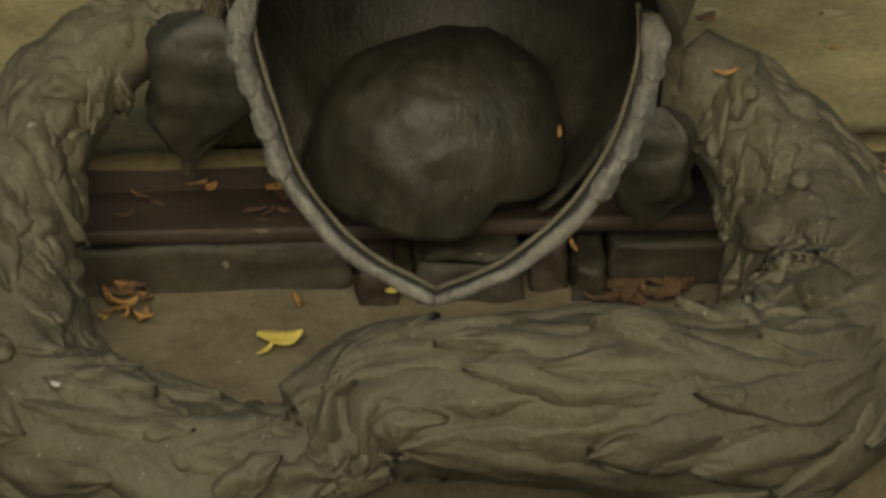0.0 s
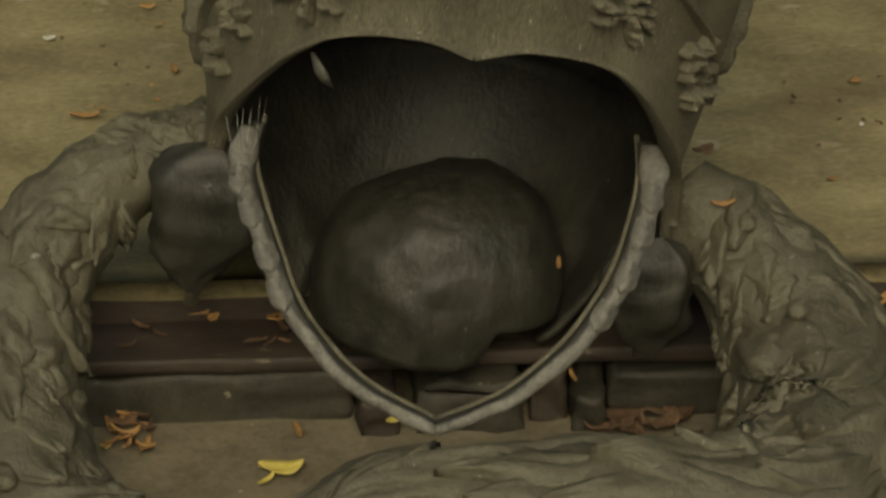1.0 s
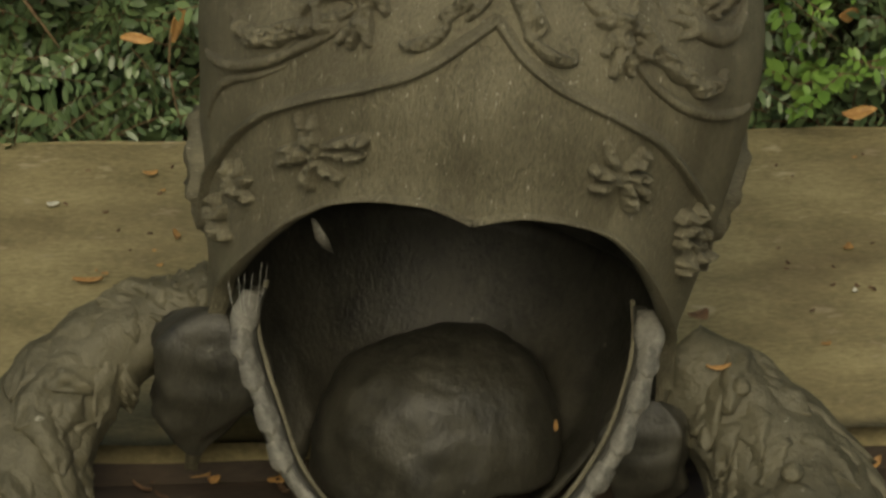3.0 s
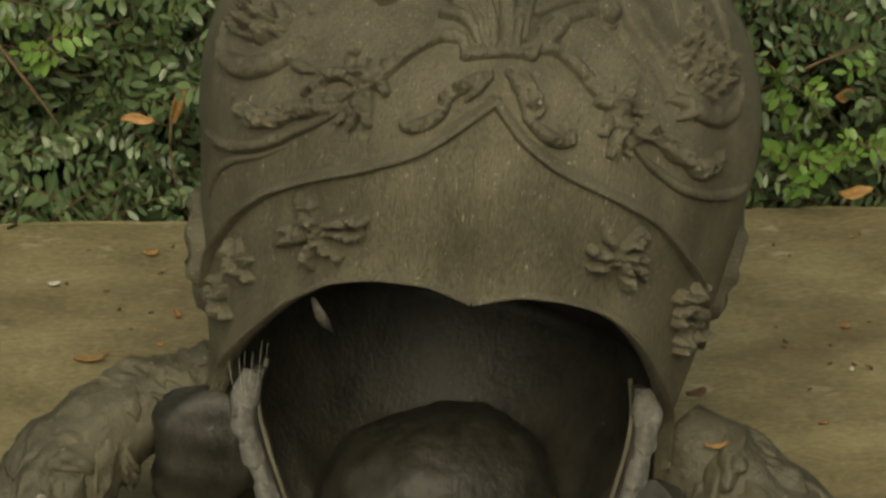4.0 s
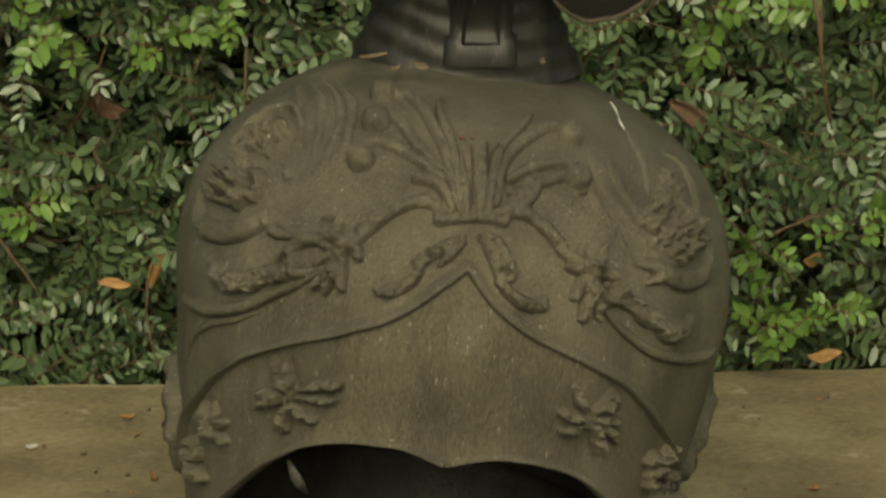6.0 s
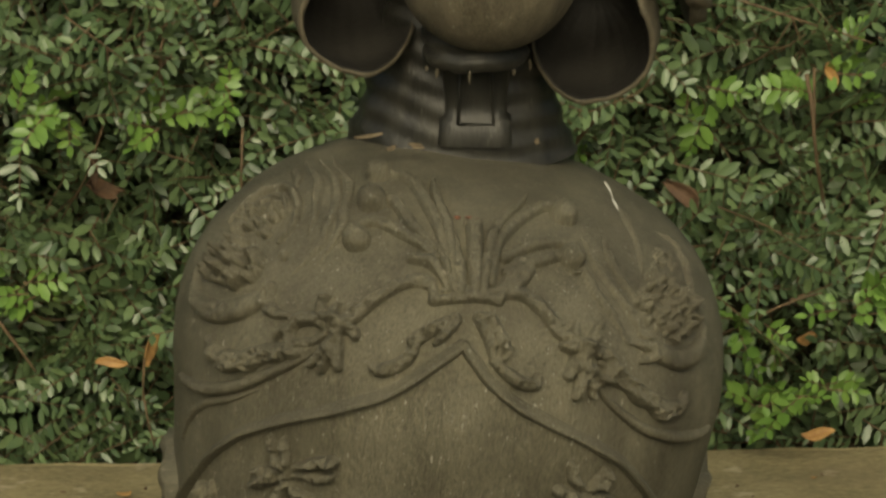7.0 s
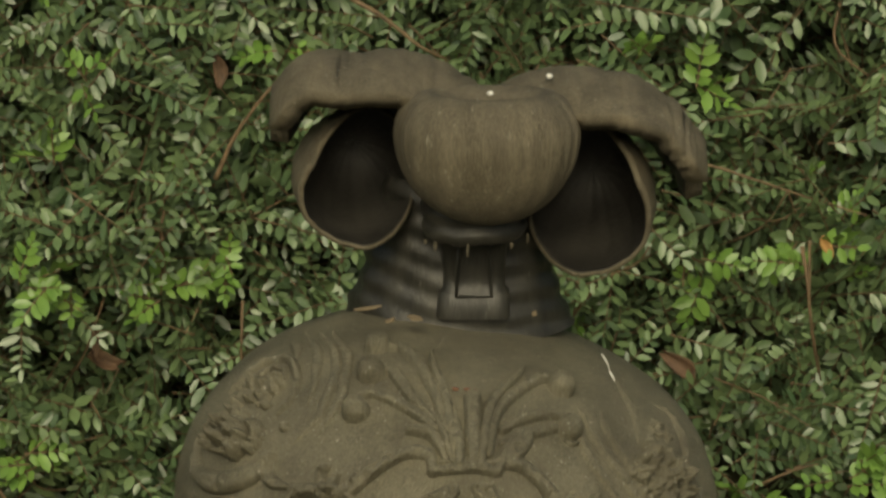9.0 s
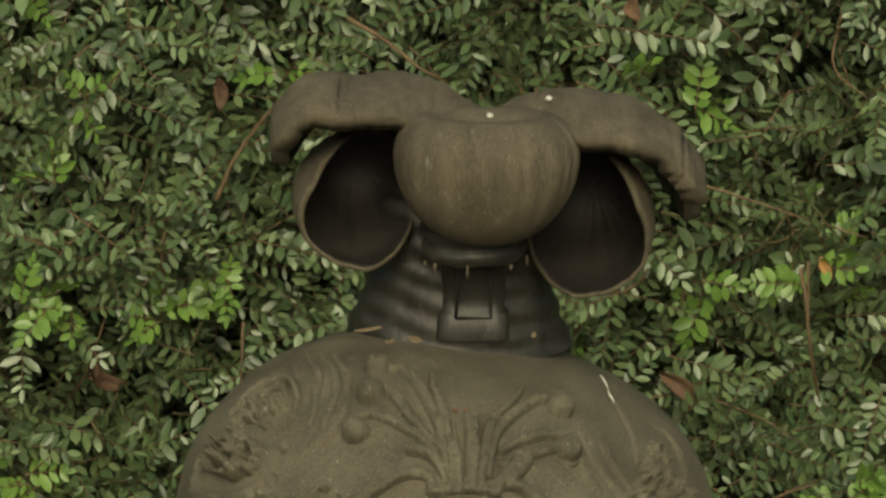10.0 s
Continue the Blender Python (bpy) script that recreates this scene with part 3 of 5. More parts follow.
# ear plates at the sides
for sgn, (ex, ez), lean in ((1, (0.2108, 0.2759), -0.30), (-1, (-0.2092, 0.242), -0.22)):
    prof = [(0, 0.008), (0.012, 0.009), (0.02, 0.004), (0.026, 0.009), (0.035, 0.004), (0.043, 0.007), (0.051, 0.003), (0.053, -0.03)]
    verts = []
    for r, h in prof:
        for j in range(48):
            a = 2 * math.pi * j / 48
            rr = r * (1 + 0.02 * math.cos(9 * a) + 0.03 * noise.noise(Vector((math.cos(a), math.sin(a), r * 60 + sgn))))
            verts.append((rr * math.cos(a), rr * math.sin(a), h + (0.002 * math.cos(9 * a) + 0.004 * noise.noise(Vector((rr * 90 * math.cos(a), rr * 90 * math.sin(a), sgn)))) * (0.01 < r < 0.052)))
    part("ear_plate", mesh_of("ear_plate", verts, grid_faces(len(prof), 48, True), BRONZE), helmet, "round moulded plate over the ear",
         Matrix.Translation((ex - 0.006 * sgn, 0.005, ez)) @ Vector((sgn, 0.08, lean)).to_track_quat("Z", "Y").to_matrix().to_4x4())
# pointed buds hanging under the cheeks, behind the strap
for ztop, zlow, xo, wide in ((0.112, 0.005, 0.176, 0.040), (0.150, 0.016, -0.176, 0.05)):
    verts = []
    for i in range(20):
        u = i / 19
        for j in range(24):
            a = 2 * math.pi * j / 24
            w = wide * math.sin(math.pi * (0.02 + 0.96 * u ** 0.75)) ** 0.8
            p = Vector((xo + w * math.cos(a), -0.05 + 0.55 * w * math.sin(a), ztop - (ztop - zlow) * u))
            verts.append(p + Vector((rough(p, 0.012, 32) + rough(p, 0.02, 15) + 0.14 * w * math.cos(5 * a) * math.cos(a), rough(p, 0.006, 44, 3) + 0.06 * w * math.cos(5 * a) * math.sin(a), 0)))
    part("cheek_bud", mesh_of("cheek_bud", verts, [tuple(reversed(f)) for f in grid_faces(20, 24, True)], INNER_SHADED), helmet, "pointed bronze bud below the cheek")
# neck guard seen through the face opening
verts = []
for i in range(48):
    a = (math.pi * 0.62) * i / 47
    for j in range(80):
        b = 2 * math.pi * j / 80
        x, y, z = 0.104 * math.sin(a) ** 0.8 * math.cos(b), 0.085 * math.sin(a) ** 0.8 * math.sin(b), 0.106 * math.cos(a)
        if z < 0:
            z *= 1.35
        cut = -0.030 + 0.030 * min(1.0, max(0.0, (x - 0.042) / 0.012))
        z = max(z, cut)
        p = Vector((x - 0.004, y + 0.03, z))
        verts.append(p * 1.0 + p.normalized() * (rough(p, 0.010, 11, 2.0) + rough(p, 0.004, 34) + rough(p, 0.002, 90)))
part("neck_guard", mesh_of("neck_guard", verts, grid_faces(48, 80, True), INNER_SHADED), helmet, "rounded neck guard resting on the plinth", pose(0.016, 0.0, 0.003))

# neck lining: added flare inside the helmet's back, hiding the slab behind
verts = []
for i in range(30):
    phi = 88 + 184 * i / 29
    for j in range(14):
        u = j / 13
        z = 0.16 * (1 - u) ** 1.3 + 0.006
        g = girth(z) * (0.95 - 0.42 * u ** 1.4)
        p = Vector((HA * g * math.sin(radians(phi)), -HB * g * math.cos(radians(phi)), z - 0.03 * u * max(0.0, math.cos(radians(phi - 180)) < 0.45)))
        verts.append(p + Vector((0, 0, rough(p, 0.004, 25))))
solid(part("neck_lining", mesh_of("neck_lining", verts, grid_faces(30, 14), INNER_SHADED), helmet, "flared inside of the neck, shade in its colour"), 0.005)
# pale streak and rust flecks
part("pale_streak", relief([(a, float(np.interp(m, ARC, ARC_Z))) for a, m in ((99, 212), (89.8, 209), (77.6, 204), (70.9, 197))], [0.0002, 0.0008, 0.0001, 0.0009, 0.0001], 0.0009, 30, VERDIGRIS, 5, 0.0, 0.0012), helmet, "pale chipped streak")
for a, m in ((-7.4, 200), (-3, 202), (0.6, 201), (8.9, 190)):
    q, nn = on_shell(a, float(np.interp(m, ARC, ARC_Z)), 0.003)
    part("rust_fleck", ball(0.003, 0.0016, 0.001, RUST, 8, 10, 0.6, 400, a), helmet, "", Matrix.Translation(q))

# plume on the crown
def plume_part(name, verts, faces, mat, label, thick=0.0):
    ob = part(name, mesh_of(name, verts, faces, mat), plume, label)
    if thick:
        solid(ob, thick, 0.0)
    return ob


plume = tagged(new("plume_holder"), "bronze plume of curled feathers on the helmet's crown", "ornament")
PX, PY = 0.05, -0.43
plume.matrix_basis = pose(PX, PY, 0.555)
# stem
verts = []
for z, w in ((-0.01, 0.031), (0.010, 0.03), (0.013, 0.026), (0.045, 0.026), (0.07, 0.029), (0.082, 0.034), (0.094, 0.036)):
    for j in range(32):
        a = 2 * math.pi * j / 32 + math.pi / 4
        c, s = math.cos(a), math.sin(a)
        k = w / max(abs(c), abs(s)) * 0.93
        k = min(k, w * 1.2)
        verts.append((k * c + rough((c, s, z), 0.002, 8), k * s * 0.9 + 0.028, z + 0.019 * (z < 0.02)))
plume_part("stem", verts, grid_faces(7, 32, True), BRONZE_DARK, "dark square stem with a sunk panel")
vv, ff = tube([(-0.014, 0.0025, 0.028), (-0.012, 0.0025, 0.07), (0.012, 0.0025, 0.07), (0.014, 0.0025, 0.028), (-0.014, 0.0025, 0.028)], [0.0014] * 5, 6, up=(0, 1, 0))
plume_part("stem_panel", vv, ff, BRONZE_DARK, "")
# collar
verts = []
prof = [(0.034, 0.083), (0.040, 0.087), (0.042, 0.092), (0.040, 0.096), (0.037, 0.098), (0.041, 0.103), (0.043, 0.108), (0.038, 0.113), (0.036, 0.12)]
for r, z in prof:
    for j in range(36):
        a = 2 * math.pi * j / 36
        verts.append((r * math.cos(a), r * 0.95 * math.sin(a) - 0.01, z + rough((math.cos(a), math.sin(a), z), 0.003, 3)))
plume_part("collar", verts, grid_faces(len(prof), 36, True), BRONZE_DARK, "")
# round front feather, pinched at the top
verts = []
for i in range(30):
    a = math.pi * i / 29
    for j in range(144):
        b = 2 * math.pi * j / 144
        flute = 1 + (0.008 * math.sin(b * 31 + 3 * math.sin(b * 4)) + 0.02 * math.sin(b * 13 + 2.5 * math.sin(b * 3)) * (1 - i / 29) + 0.02 * noise.noise(Vector((2 * math.cos(b), 2 * math.sin(b), a)))) * math.sin(a) ** 0.5
        r = math.sin(a) ** 0.75 * flute
        z = math.cos(a)
        dip = (0.026 + 0.008 * math.cos(b) ** 2) * math.exp(-(a / 0.36) ** 2)
        low = (1 - z) / 2
        r *= 1 - 0.15 * low ** 2
        verts.append((0.075 * r * math.cos(b), 0.064 * r * math.sin(b), (0.053 if z > 0 else 0.060) * z - dip + 0.004 * math.sin(a) * abs(math.cos(b))))
part("round_feather", mesh_of("round_feather", verts, grid_faces(30, 144, True), PLUME), plume, "bulbous folded feather, pinched on top", pose(0.009, -0.035, 0.162, -6, 0, 0))
for k in range(5):
    a = radians(205 + 130 * k / 4 + 14 * math.sin(k * 5))
    part("lip_drip", ball(0.0014, 0.0014, 0.0024 + 0.002 * (k % 3), PLUME, 7, 9, 0.5, 300, k), plume, "", pose(0.043 * math.cos(a), 0.04 * math.sin(a) - 0.01, 0.083))
# fluted skirt behind the stem
verts = []
for i in range(60):
    u = i / 59
    for j in range(48):
        a = 2 * math.pi * j / 48
        r = 0.096 - 0.038 * u ** 0.7 + 0.0014 * math.sin(u * 38 + 4.5 * math.cos(a) + 1.1 * math.sin(3 * a) + 3 * u * u) + 0.004 * noise.noise(Vector((3 * math.cos(a), 3 * math.sin(a), 5 * u)))
        verts.append((r * math.cos(a) - 0.012, 0.7 * r * math.sin(a) + 0.07, -0.012 + 0.125 * u))
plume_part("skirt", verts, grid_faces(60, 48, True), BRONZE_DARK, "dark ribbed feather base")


def cup(cx, cy, cz, rx, rz, deep, lean, side, label):
    """A feather curled to a hollow that opens to the front; the sheet stays open towards the stem."""
    verts = []
    nb = 84
    for i in range(20):
        for j in range(nb):
            w = 2 * math.pi * j / nb
            outer = min(1.0, max(0.0, 0.62 - 0.85 * math.cos(w - 0.35)))
            a = math.pi * (0.28 + 0.33 * outer ** 0.7) * i / 19
            b = w if side < 0 else math.pi - w
            fl = 1 + 0.03 * math.sin(w * 23 + math.sin(w * 5)) * (1 - i / 21) + 0.03 * math.sin(w * 3 + cx * 30) + 0.02 * noise.noise(Vector((3 * math.cos(w), 3 * math.sin(w), i * 0.2 + cx)))
            r = math.sin(a) ** 0.8 * fl
            verts.append((rx * r * math.cos(b), deep * math.cos(a), rz * r * math.sin(b)))
    faces = grid_faces(20, nb, True)
    ob = part("curled_feather", mesh_of("curled_feather", verts, faces if side < 0 else [tuple(reversed(f)) for f in faces], PLUME), plume, label,
              pose(cx - PX, cy - PY, cz - 0.555, 5, lean, -5 * side))
    # inside of the curl coloured as shade
    ob.data.materials.append(HOLLOW_SHADE)
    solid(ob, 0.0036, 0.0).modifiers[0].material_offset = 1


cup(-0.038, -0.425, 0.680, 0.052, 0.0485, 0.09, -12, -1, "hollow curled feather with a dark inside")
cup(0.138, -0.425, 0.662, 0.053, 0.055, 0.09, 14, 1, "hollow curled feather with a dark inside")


def droop(pts, half, drop, label, lean=0.0):
    """A feather that arches outwards and hangs its edges like a hood."""
    line = spline(pts, 72)
    verts = []
    for i in range(72):
        u = i / 71
        w = half * (0.62 + 0.55 * math.sin(math.pi * min(1, u * 0.75 + 0.12)))
        if u > 0.86:
            w *= 1 - 0.45 * ((u - 0.86) / 0.14) ** 2
        for j in range(21):
            v = -1 + 2 * j / 20
            fl = 0.0005 * math.sin(i * 1.3 + 2.5 * math.sin(i * 0.31) + 2 * v) + 0.0005 * math.sin(i * 0.47 + 3 * v)
            x, y, z = line[i]
            verts.append((x - PX + fl, y - PY + v * w, z - 0.555 - (drop * abs(v) ** 2.2 if v < 0 else 0.066 * v ** 1.6 * (1 - 0.35 * u)) * (1 + 0.14 * math.sin(u * 7)) + fl + rough((x * 30, y * 30, v), 0.005, 1.0)))
    ob = part("hooded_feather", mesh_of("hooded_feather", verts, [f if pts[0][0] > pts[-1][0] else tuple(reversed(f)) for f in grid_faces(72, 21)], PLUME), plume, label)
    # underside of the hood coloured as shade
    ob.data.materials.append(HOLLOW_SHADE)
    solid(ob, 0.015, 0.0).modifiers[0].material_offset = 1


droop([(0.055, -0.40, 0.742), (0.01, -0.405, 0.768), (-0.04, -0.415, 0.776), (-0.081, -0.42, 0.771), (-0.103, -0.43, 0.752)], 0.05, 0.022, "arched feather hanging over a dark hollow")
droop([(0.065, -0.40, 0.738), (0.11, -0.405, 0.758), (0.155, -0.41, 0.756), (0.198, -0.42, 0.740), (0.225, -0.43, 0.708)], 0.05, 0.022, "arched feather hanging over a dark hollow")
for x, z in ((0.062, 0.752), (0.108, 0.766)):
    part("pale_chip", ball(0.0028, 0.003, 0.0022, VERDIGRIS, 8, 10, 0.3), plume, "", pose(x - PX, -0.435 - PY, z - 0.555))

# ---- chin strap ----
strap = tagged(new("chin_strap"), "pale grey scaled metal chin strap hanging in a loop", "strap")
LEFT = [(-0.150, -0.515, 0.205), (-0.157, -0.54, 0.178), (-0.1375, -0.59, 0.1352), (-0.1158, -0.62, 0.0928), (-0.0728, -0.65, 0.0535), (-0.009, -0.665, 0.0209)]
RIGHT = [(0.158, -0.51, 0.185), (0.158, -0.54, 0.16), (0.1376, -0.59, 0.1154), (0.0982, -0.63, 0.0735), (0.0467, -0.65, 0.0382), (-0.009, -0.665, 0.0209)]
def scale_plate(seed):
    """A small rounded metal scale, pointing along +x, face up."""
    verts = []
    for i in range(8):
        u = i / 7
        w = 0.0098 * (1 - 0.9 * max(0.0, u - 0.55) ** 2 / 0.2) * (0.8 + 0.25 * u)
        for j in range(7):
            v = -1 + j / 3
            verts.append((0.027 * u, w * v, 0.0003 + 0.0024 * u - 0.0045 * v * v + rough((u * 3, v, seed), 0.0016, 1.3)))
    return mesh_of("scale", verts, grid_faces(8, 7), LEAD)


SCALES = [scale_plate(k * 2.3) for k in range(4)]
for pts in (LEFT, RIGHT):
    line = spline(pts, 60)
    rad = [0.0078 + 0.0045 * math.exp(-((i - 7) / 4) ** 2) - 0.0034 * i / 59 for i in range(60)]
    vv, ff = tube(line, rad, 14, 0.5, up=(0, -1, 0.4), wob=0.0018)
    band = part("strap_band", mesh_of("strap_band", vv, ff, LEAD), strap, "")
    for k, i in enumerate(range(10, 32, 6)):
        t = Vector(line[i + 2] - line[i - 2]).normalized()
        n = (Vector((0, -1, 0.45)) - t * t.dot(Vector((0, -1, 0.45)))).normalized()
        m = Matrix((t, n.cross(t), n)).transposed().to_4x4()
        m.translation = Vector(line[i]) + n * 0.0042
        part("scale", SCALES[k % 4], band, "", m)
    inner = [(p[0] * 0.93, p[1] + 0.012, p[2] + 0.004) for p in pts]
    vv, ff = tube(spline(inner, 40), [0.0022] * 40, 6, wob=0.0005)
    part("strap_cord", mesh_of("strap_cord", vv, ff, BRONZE), strap, "")
    vv, ff = tube(spline([(p[0] * 0.965, p[1] + 0.006, p[2] + 0.001) for p in pts], 40), [0.006] * 40, 8, 0.6, wob=0.0008)
    part("strap_backing", mesh_of("strap_backing", vv, ff, BRONZE_DARK), strap, "dark backing of the strap")

# ---- wreath ----
wreath = tagged(new("laurel_wreath"), "thick bronze laurel wreath laid round the helmet, mud-grey", "wreath")
WPATH = [(-0.165, -0.42, 0.158), (-0.225, -0.425, 0.140), (-0.285, -0.45, 0.112), (-0.33, -0.50, 0.055), (-0.34, -0.58, -0.012), (-0.30, -0.68, -0.072), (-0.19, -0.735, -0.085),
         (-0.105, -0.735, -0.075),
         (-0.045, -0.712, -0.040), (0.11, -0.708, -0.041), (0.235, -0.69, -0.06), (0.30, -0.595, -0.048), (0.282, -0.50, 0.008), (0.232, -0.445, 0.066), (0.185, -0.42, 0.102)]
WR = [0.026, 0.034, 0.042, 0.05, 0.058, 0.068, 0.06, 0.046, 0.056, 0.07, 0.08, 0.084, 0.068, 0.05, 0.036]
NW = 150
wline = spline(WPATH, NW)
wrad = np.interp(np.linspace(0, 1, NW), np.linspace(0, 1, len(WR)), WR)
vv, ff = tube(wline, wrad * 0.97, 40, 1.0, wob=0.005)
part("garland_core", mesh_of("garland_core", vv, ff, BRONZE_LEAF), wreath, "")


def garland(s, a, h):
    """The place at s along the garland (0 to 1), a radians round it, h proud of it."""
    f = min(max(s, 0.0), 0.9999) * (NW - 1)
    i = int(f)
    q = wline[i] + (wline[min(i + 1, NW - 1)] - wline[i]) * (f - i)
    t = wline[min(i + 3, NW - 1)] - wline[max(i - 3, 0)]
    t = t / np.linalg.norm(t)
    sd = np.cross(t, (0, 0, 1))
    sd = sd / np.linalg.norm(sd)
    up = np.cross(sd, t)
    r = float(np.interp(f, np.arange(NW), wrad))
    return q + (sd * math.cos(a) + up * math.sin(a)) * (r + h), sd * math.cos(a) + up * math.sin(a), r


LONG = float(np.sum(np.linalg.norm(np.diff(wline, axis=0), axis=1)))


def laurel(s0, a0, length, width, way, skew, lift, seed):
    """A thick pointed leaf that lies on the garland, its base tucked under the next."""
    nu, nv = 22, 13
    r0 = garland(s0, a0, 0)[2]
    verts = []
    for i in range(nu):
        u = i / (nu - 1)
        w = 0.5 * width * (math.sin(math.pi * min(1.0, 0.06 + 0.94 * u) ** 0.85) ** 0.8) + 0.0004
        for j in range(-1, nv + 1):
            v = max(-1.0, min(1.0, -1 + 2 * j / (nv - 1)))
            wav = 1 + 0.5 * noise.noise(Vector((u * 5, seed, v * 0.7)))
            a = a0 + (skew * u * length + v * w * wav) / r0
            s = s0 + way * length * u / LONG
            h = -0.005 + lift * u ** 1.3 + 0.0045 * (1 - v * v) * math.sin(math.pi * u) + 0.002 * math.exp(-(v / 0.14) ** 2) * (1 - u)
            h += 0.0075 * noise.noise(Vector((u * 2.4, v * 1.4, seed))) + 0.0016 * noise.noise(Vector((u * 7, v * 4, seed))) + 0.0008 * noise.noise(Vector((u * 17, v * 9, seed)))
            if j in (-1, nv) or i == nu - 1 and j in (0, nv - 1):
                h -= 0.013
            verts.append(garland(s, a, h)[0])
    n = nv + 2
    faces = [f if way > 0 else tuple(reversed(f)) for f in grid_faces(nu, n)]
    tip = [(nu - 1) * n + j for j in range(n)]
    base = len(verts)
    for k in tip:
        i, j = divmod(k, n)
        v = max(-1.0, min(1.0, -1 + 2 * (j - 1) / (nv - 1)))
        verts.append(garland(s0 + way * (length * 0.985) / LONG, a0 + (skew * length) / r0, lift - 0.018)[0])
    for j in range(n - 1):
        f = (tip[j], tip[j + 1], base + j + 1, base + j)
        faces.append(f if way > 0 else tuple(reversed(f)))
    return mesh_of("laurel_leaf", verts, faces, BRONZE_LEAF)


rng = random.Random(11)
ring, s = 0, 0.0
while s < 0.985:
    way = 1 if s < 0.53 else -1
    q, _, r = garland(s, 0, 0)
    big = 0.72 if r < 0.036 else 1.0 if r < 0.058 else 1.25
    count = max(6, int(2 * math.pi * r / (0.031 * big)))
    for k in range(count):
        a = 2 * math.pi * (k + 0.5 * (ring % 2)) / count + rng.uniform(-0.2, 0.2)
        nrm = garland(s, a, 0)[1]
        if nrm[2] < -0.6 or (nrm[1] > 0.55 and nrm[2] < 0.3):
            continue
        me = laurel(s + rng.uniform(-0.008, 0.008), a, rng.uniform(0.05, 0.105) * big, rng.uniform(0.030, 0.050) * big, way, rng.uniform(-0.55, 0.55), rng.uniform(0.0, 0.013) * big, rng.uniform(0, 90))
        part("laurel_leaf", me, wreath)
    s += 0.031 * big ** 0.5
    ring += 1
for k in range(20):
    sb, a = rng.uniform(0.04, 0.96), rng.uniform(0, 2 * math.pi)
    q, nrm, r = garland(sb, a, 0.005)
    if nrm[2] < -0.2 or nrm[1] > 0.4:
        continue
    part("berry", ball(0.0105, 0.0105, 0.0085, BRONZE_LEAF, 9, 12, 0.25, 60, k), wreath, "", Matrix.Translation(q) @ Vector(nrm).to_track_quat("Z", "Y").to_matrix().to_4x4() @ Matrix.Scale(rng.uniform(0.6, 1.0), 4))

# ---- cobweb between strap and rim ----
web = tagged(new("cobweb"), "dusty cobweb threads between strap and helmet rim", "cobweb")
for k in range(6):
    x0, z0 = -0.168 + 0.006 * k + rng.uniform(-0.002, 0.002), 0.212 + 0.0036 * k + rng.uniform(-0.004, 0.004)
    x1, z1 = -0.158 + 0.0018 * k, 0.186 + rng.uniform(-0.012, 0.01)
    vv, ff = tube(spline([(x0, -0.515, z0), ((x0 + x1) / 2 + rng.uniform(-0.002, 0.002), -0.528, (z0 + z1) / 2 - 0.003), (x1, -0.533, z1)], 8), [rng.uniform(0.0001, 0.00026)] * 8, 5)
    part("thread", mesh_of("thread", vv, ff, WEB), web)
flake = tagged(new("dust_flake", mesh_of("dust_flake", [(-0.102, -0.55, 0.283), (-0.099, -0.55, 0.283), (-0.089, -0.553, 0.268), (-0.085, -0.552, 0.255), (-0.094, -0.549, 0.259), (-0.099, -0.553, 0.268)],
               [(0, 1, 2, 5), (5, 2, 3, 4)], LEAD)), "pale dusty cobweb flake hanging inside the rim", "cobweb")
solid(flake, 0.001)


# ---- fallen leaves, needles ----
def dry_leaf(length, width, curl, seed):
    verts = []
    for i in range(9):
        u = i / 8
        w = width * math.sin(math.pi * (0.04 + 0.94 * u)) ** 0.8 * 0.5
        for j in range(5):
            v = -1 + j / 2
            verts.append((length * (u - 0.5), v * w + 0.15 * width * math.sin(5 * u + seed), curl * length * ((2 * u - 1) ** 2 * 0.5 + 0.35 * abs(v)) + 0.001))
    return verts, grid_faces(9, 5)


def litter(name, x, y, z, length, width, turn, mat, label, curl=0.25, pitch=0.0, lean=0.0):
    vv, ff = dry_leaf(length, width, curl, x * 40)
    ob = new(name, mesh_of(name, vv, ff, mat))
    ob.matrix_basis = pose(x, y, z, pitch, lean, turn)
    solid(ob, 0.0008, 1.0)
    return tagged(ob, label, "leaf", "fallen leaves")


litter("fallen_leaf", -0.3236, -0.0620, 0.0030, 0.027, 0.008, 5, DRY, "narrow tan fallen leaf on the slab")
litter("fallen_leaf", -0.2840, 0.1871, 0.0030, 0.014, 0.008, 20, DRY, "small tan fallen leaf on the slab")
litter("fallen_leaf", -0.2497, 0.0387, 0.0030, 0.02, 0.006, 100, DRY, "narrow tan fallen leaf on the slab")
litter("fallen_leaf", 0.3722, 0.0133, 0.0030, 0.012, 0.009, 60, DRY, "small orange-brown fallen leaf on the slab")
litter("pale_crumb", -0.3713, 0.1131, 0.0030, 0.011, 0.008, 0, VERDIGRIS, "small pale crumb on the slab")
litter("fallen_leaf", 0.2206, -0.2131, 0.0400, 0.02, 0.016, 30, DRY_BROWN, "curled rust-brown leaf behind the wreath")
litter("fallen_leaf", 0.2188, -0.4700, 0.1148, 0.02, 0.006, 10, DRY, "rust-coloured leaf lying on the wreath")
litter("yellow_leaf", -0.1326, -0.5144, -0.1000, 0.036, 0.022, 15, YELLOW, "torn yellow fallen leaf on the ledge")
litter("fallen_needle", -0.1441, -0.5322, -0.1000, 0.022, 0.004, 60, YELLOW, "yellow needle on the ledge")
litter("fallen_leaf", -0.1219, -0.4533, -0.1000, 0.022, 0.006, 110, DRY, "curled rust leaf on the ledge")
litter("fallen_leaf", -0.2444, -0.4759, -0.1000, 0.024, 0.006, 75, DRY, "curled orange leaf on the ledge")
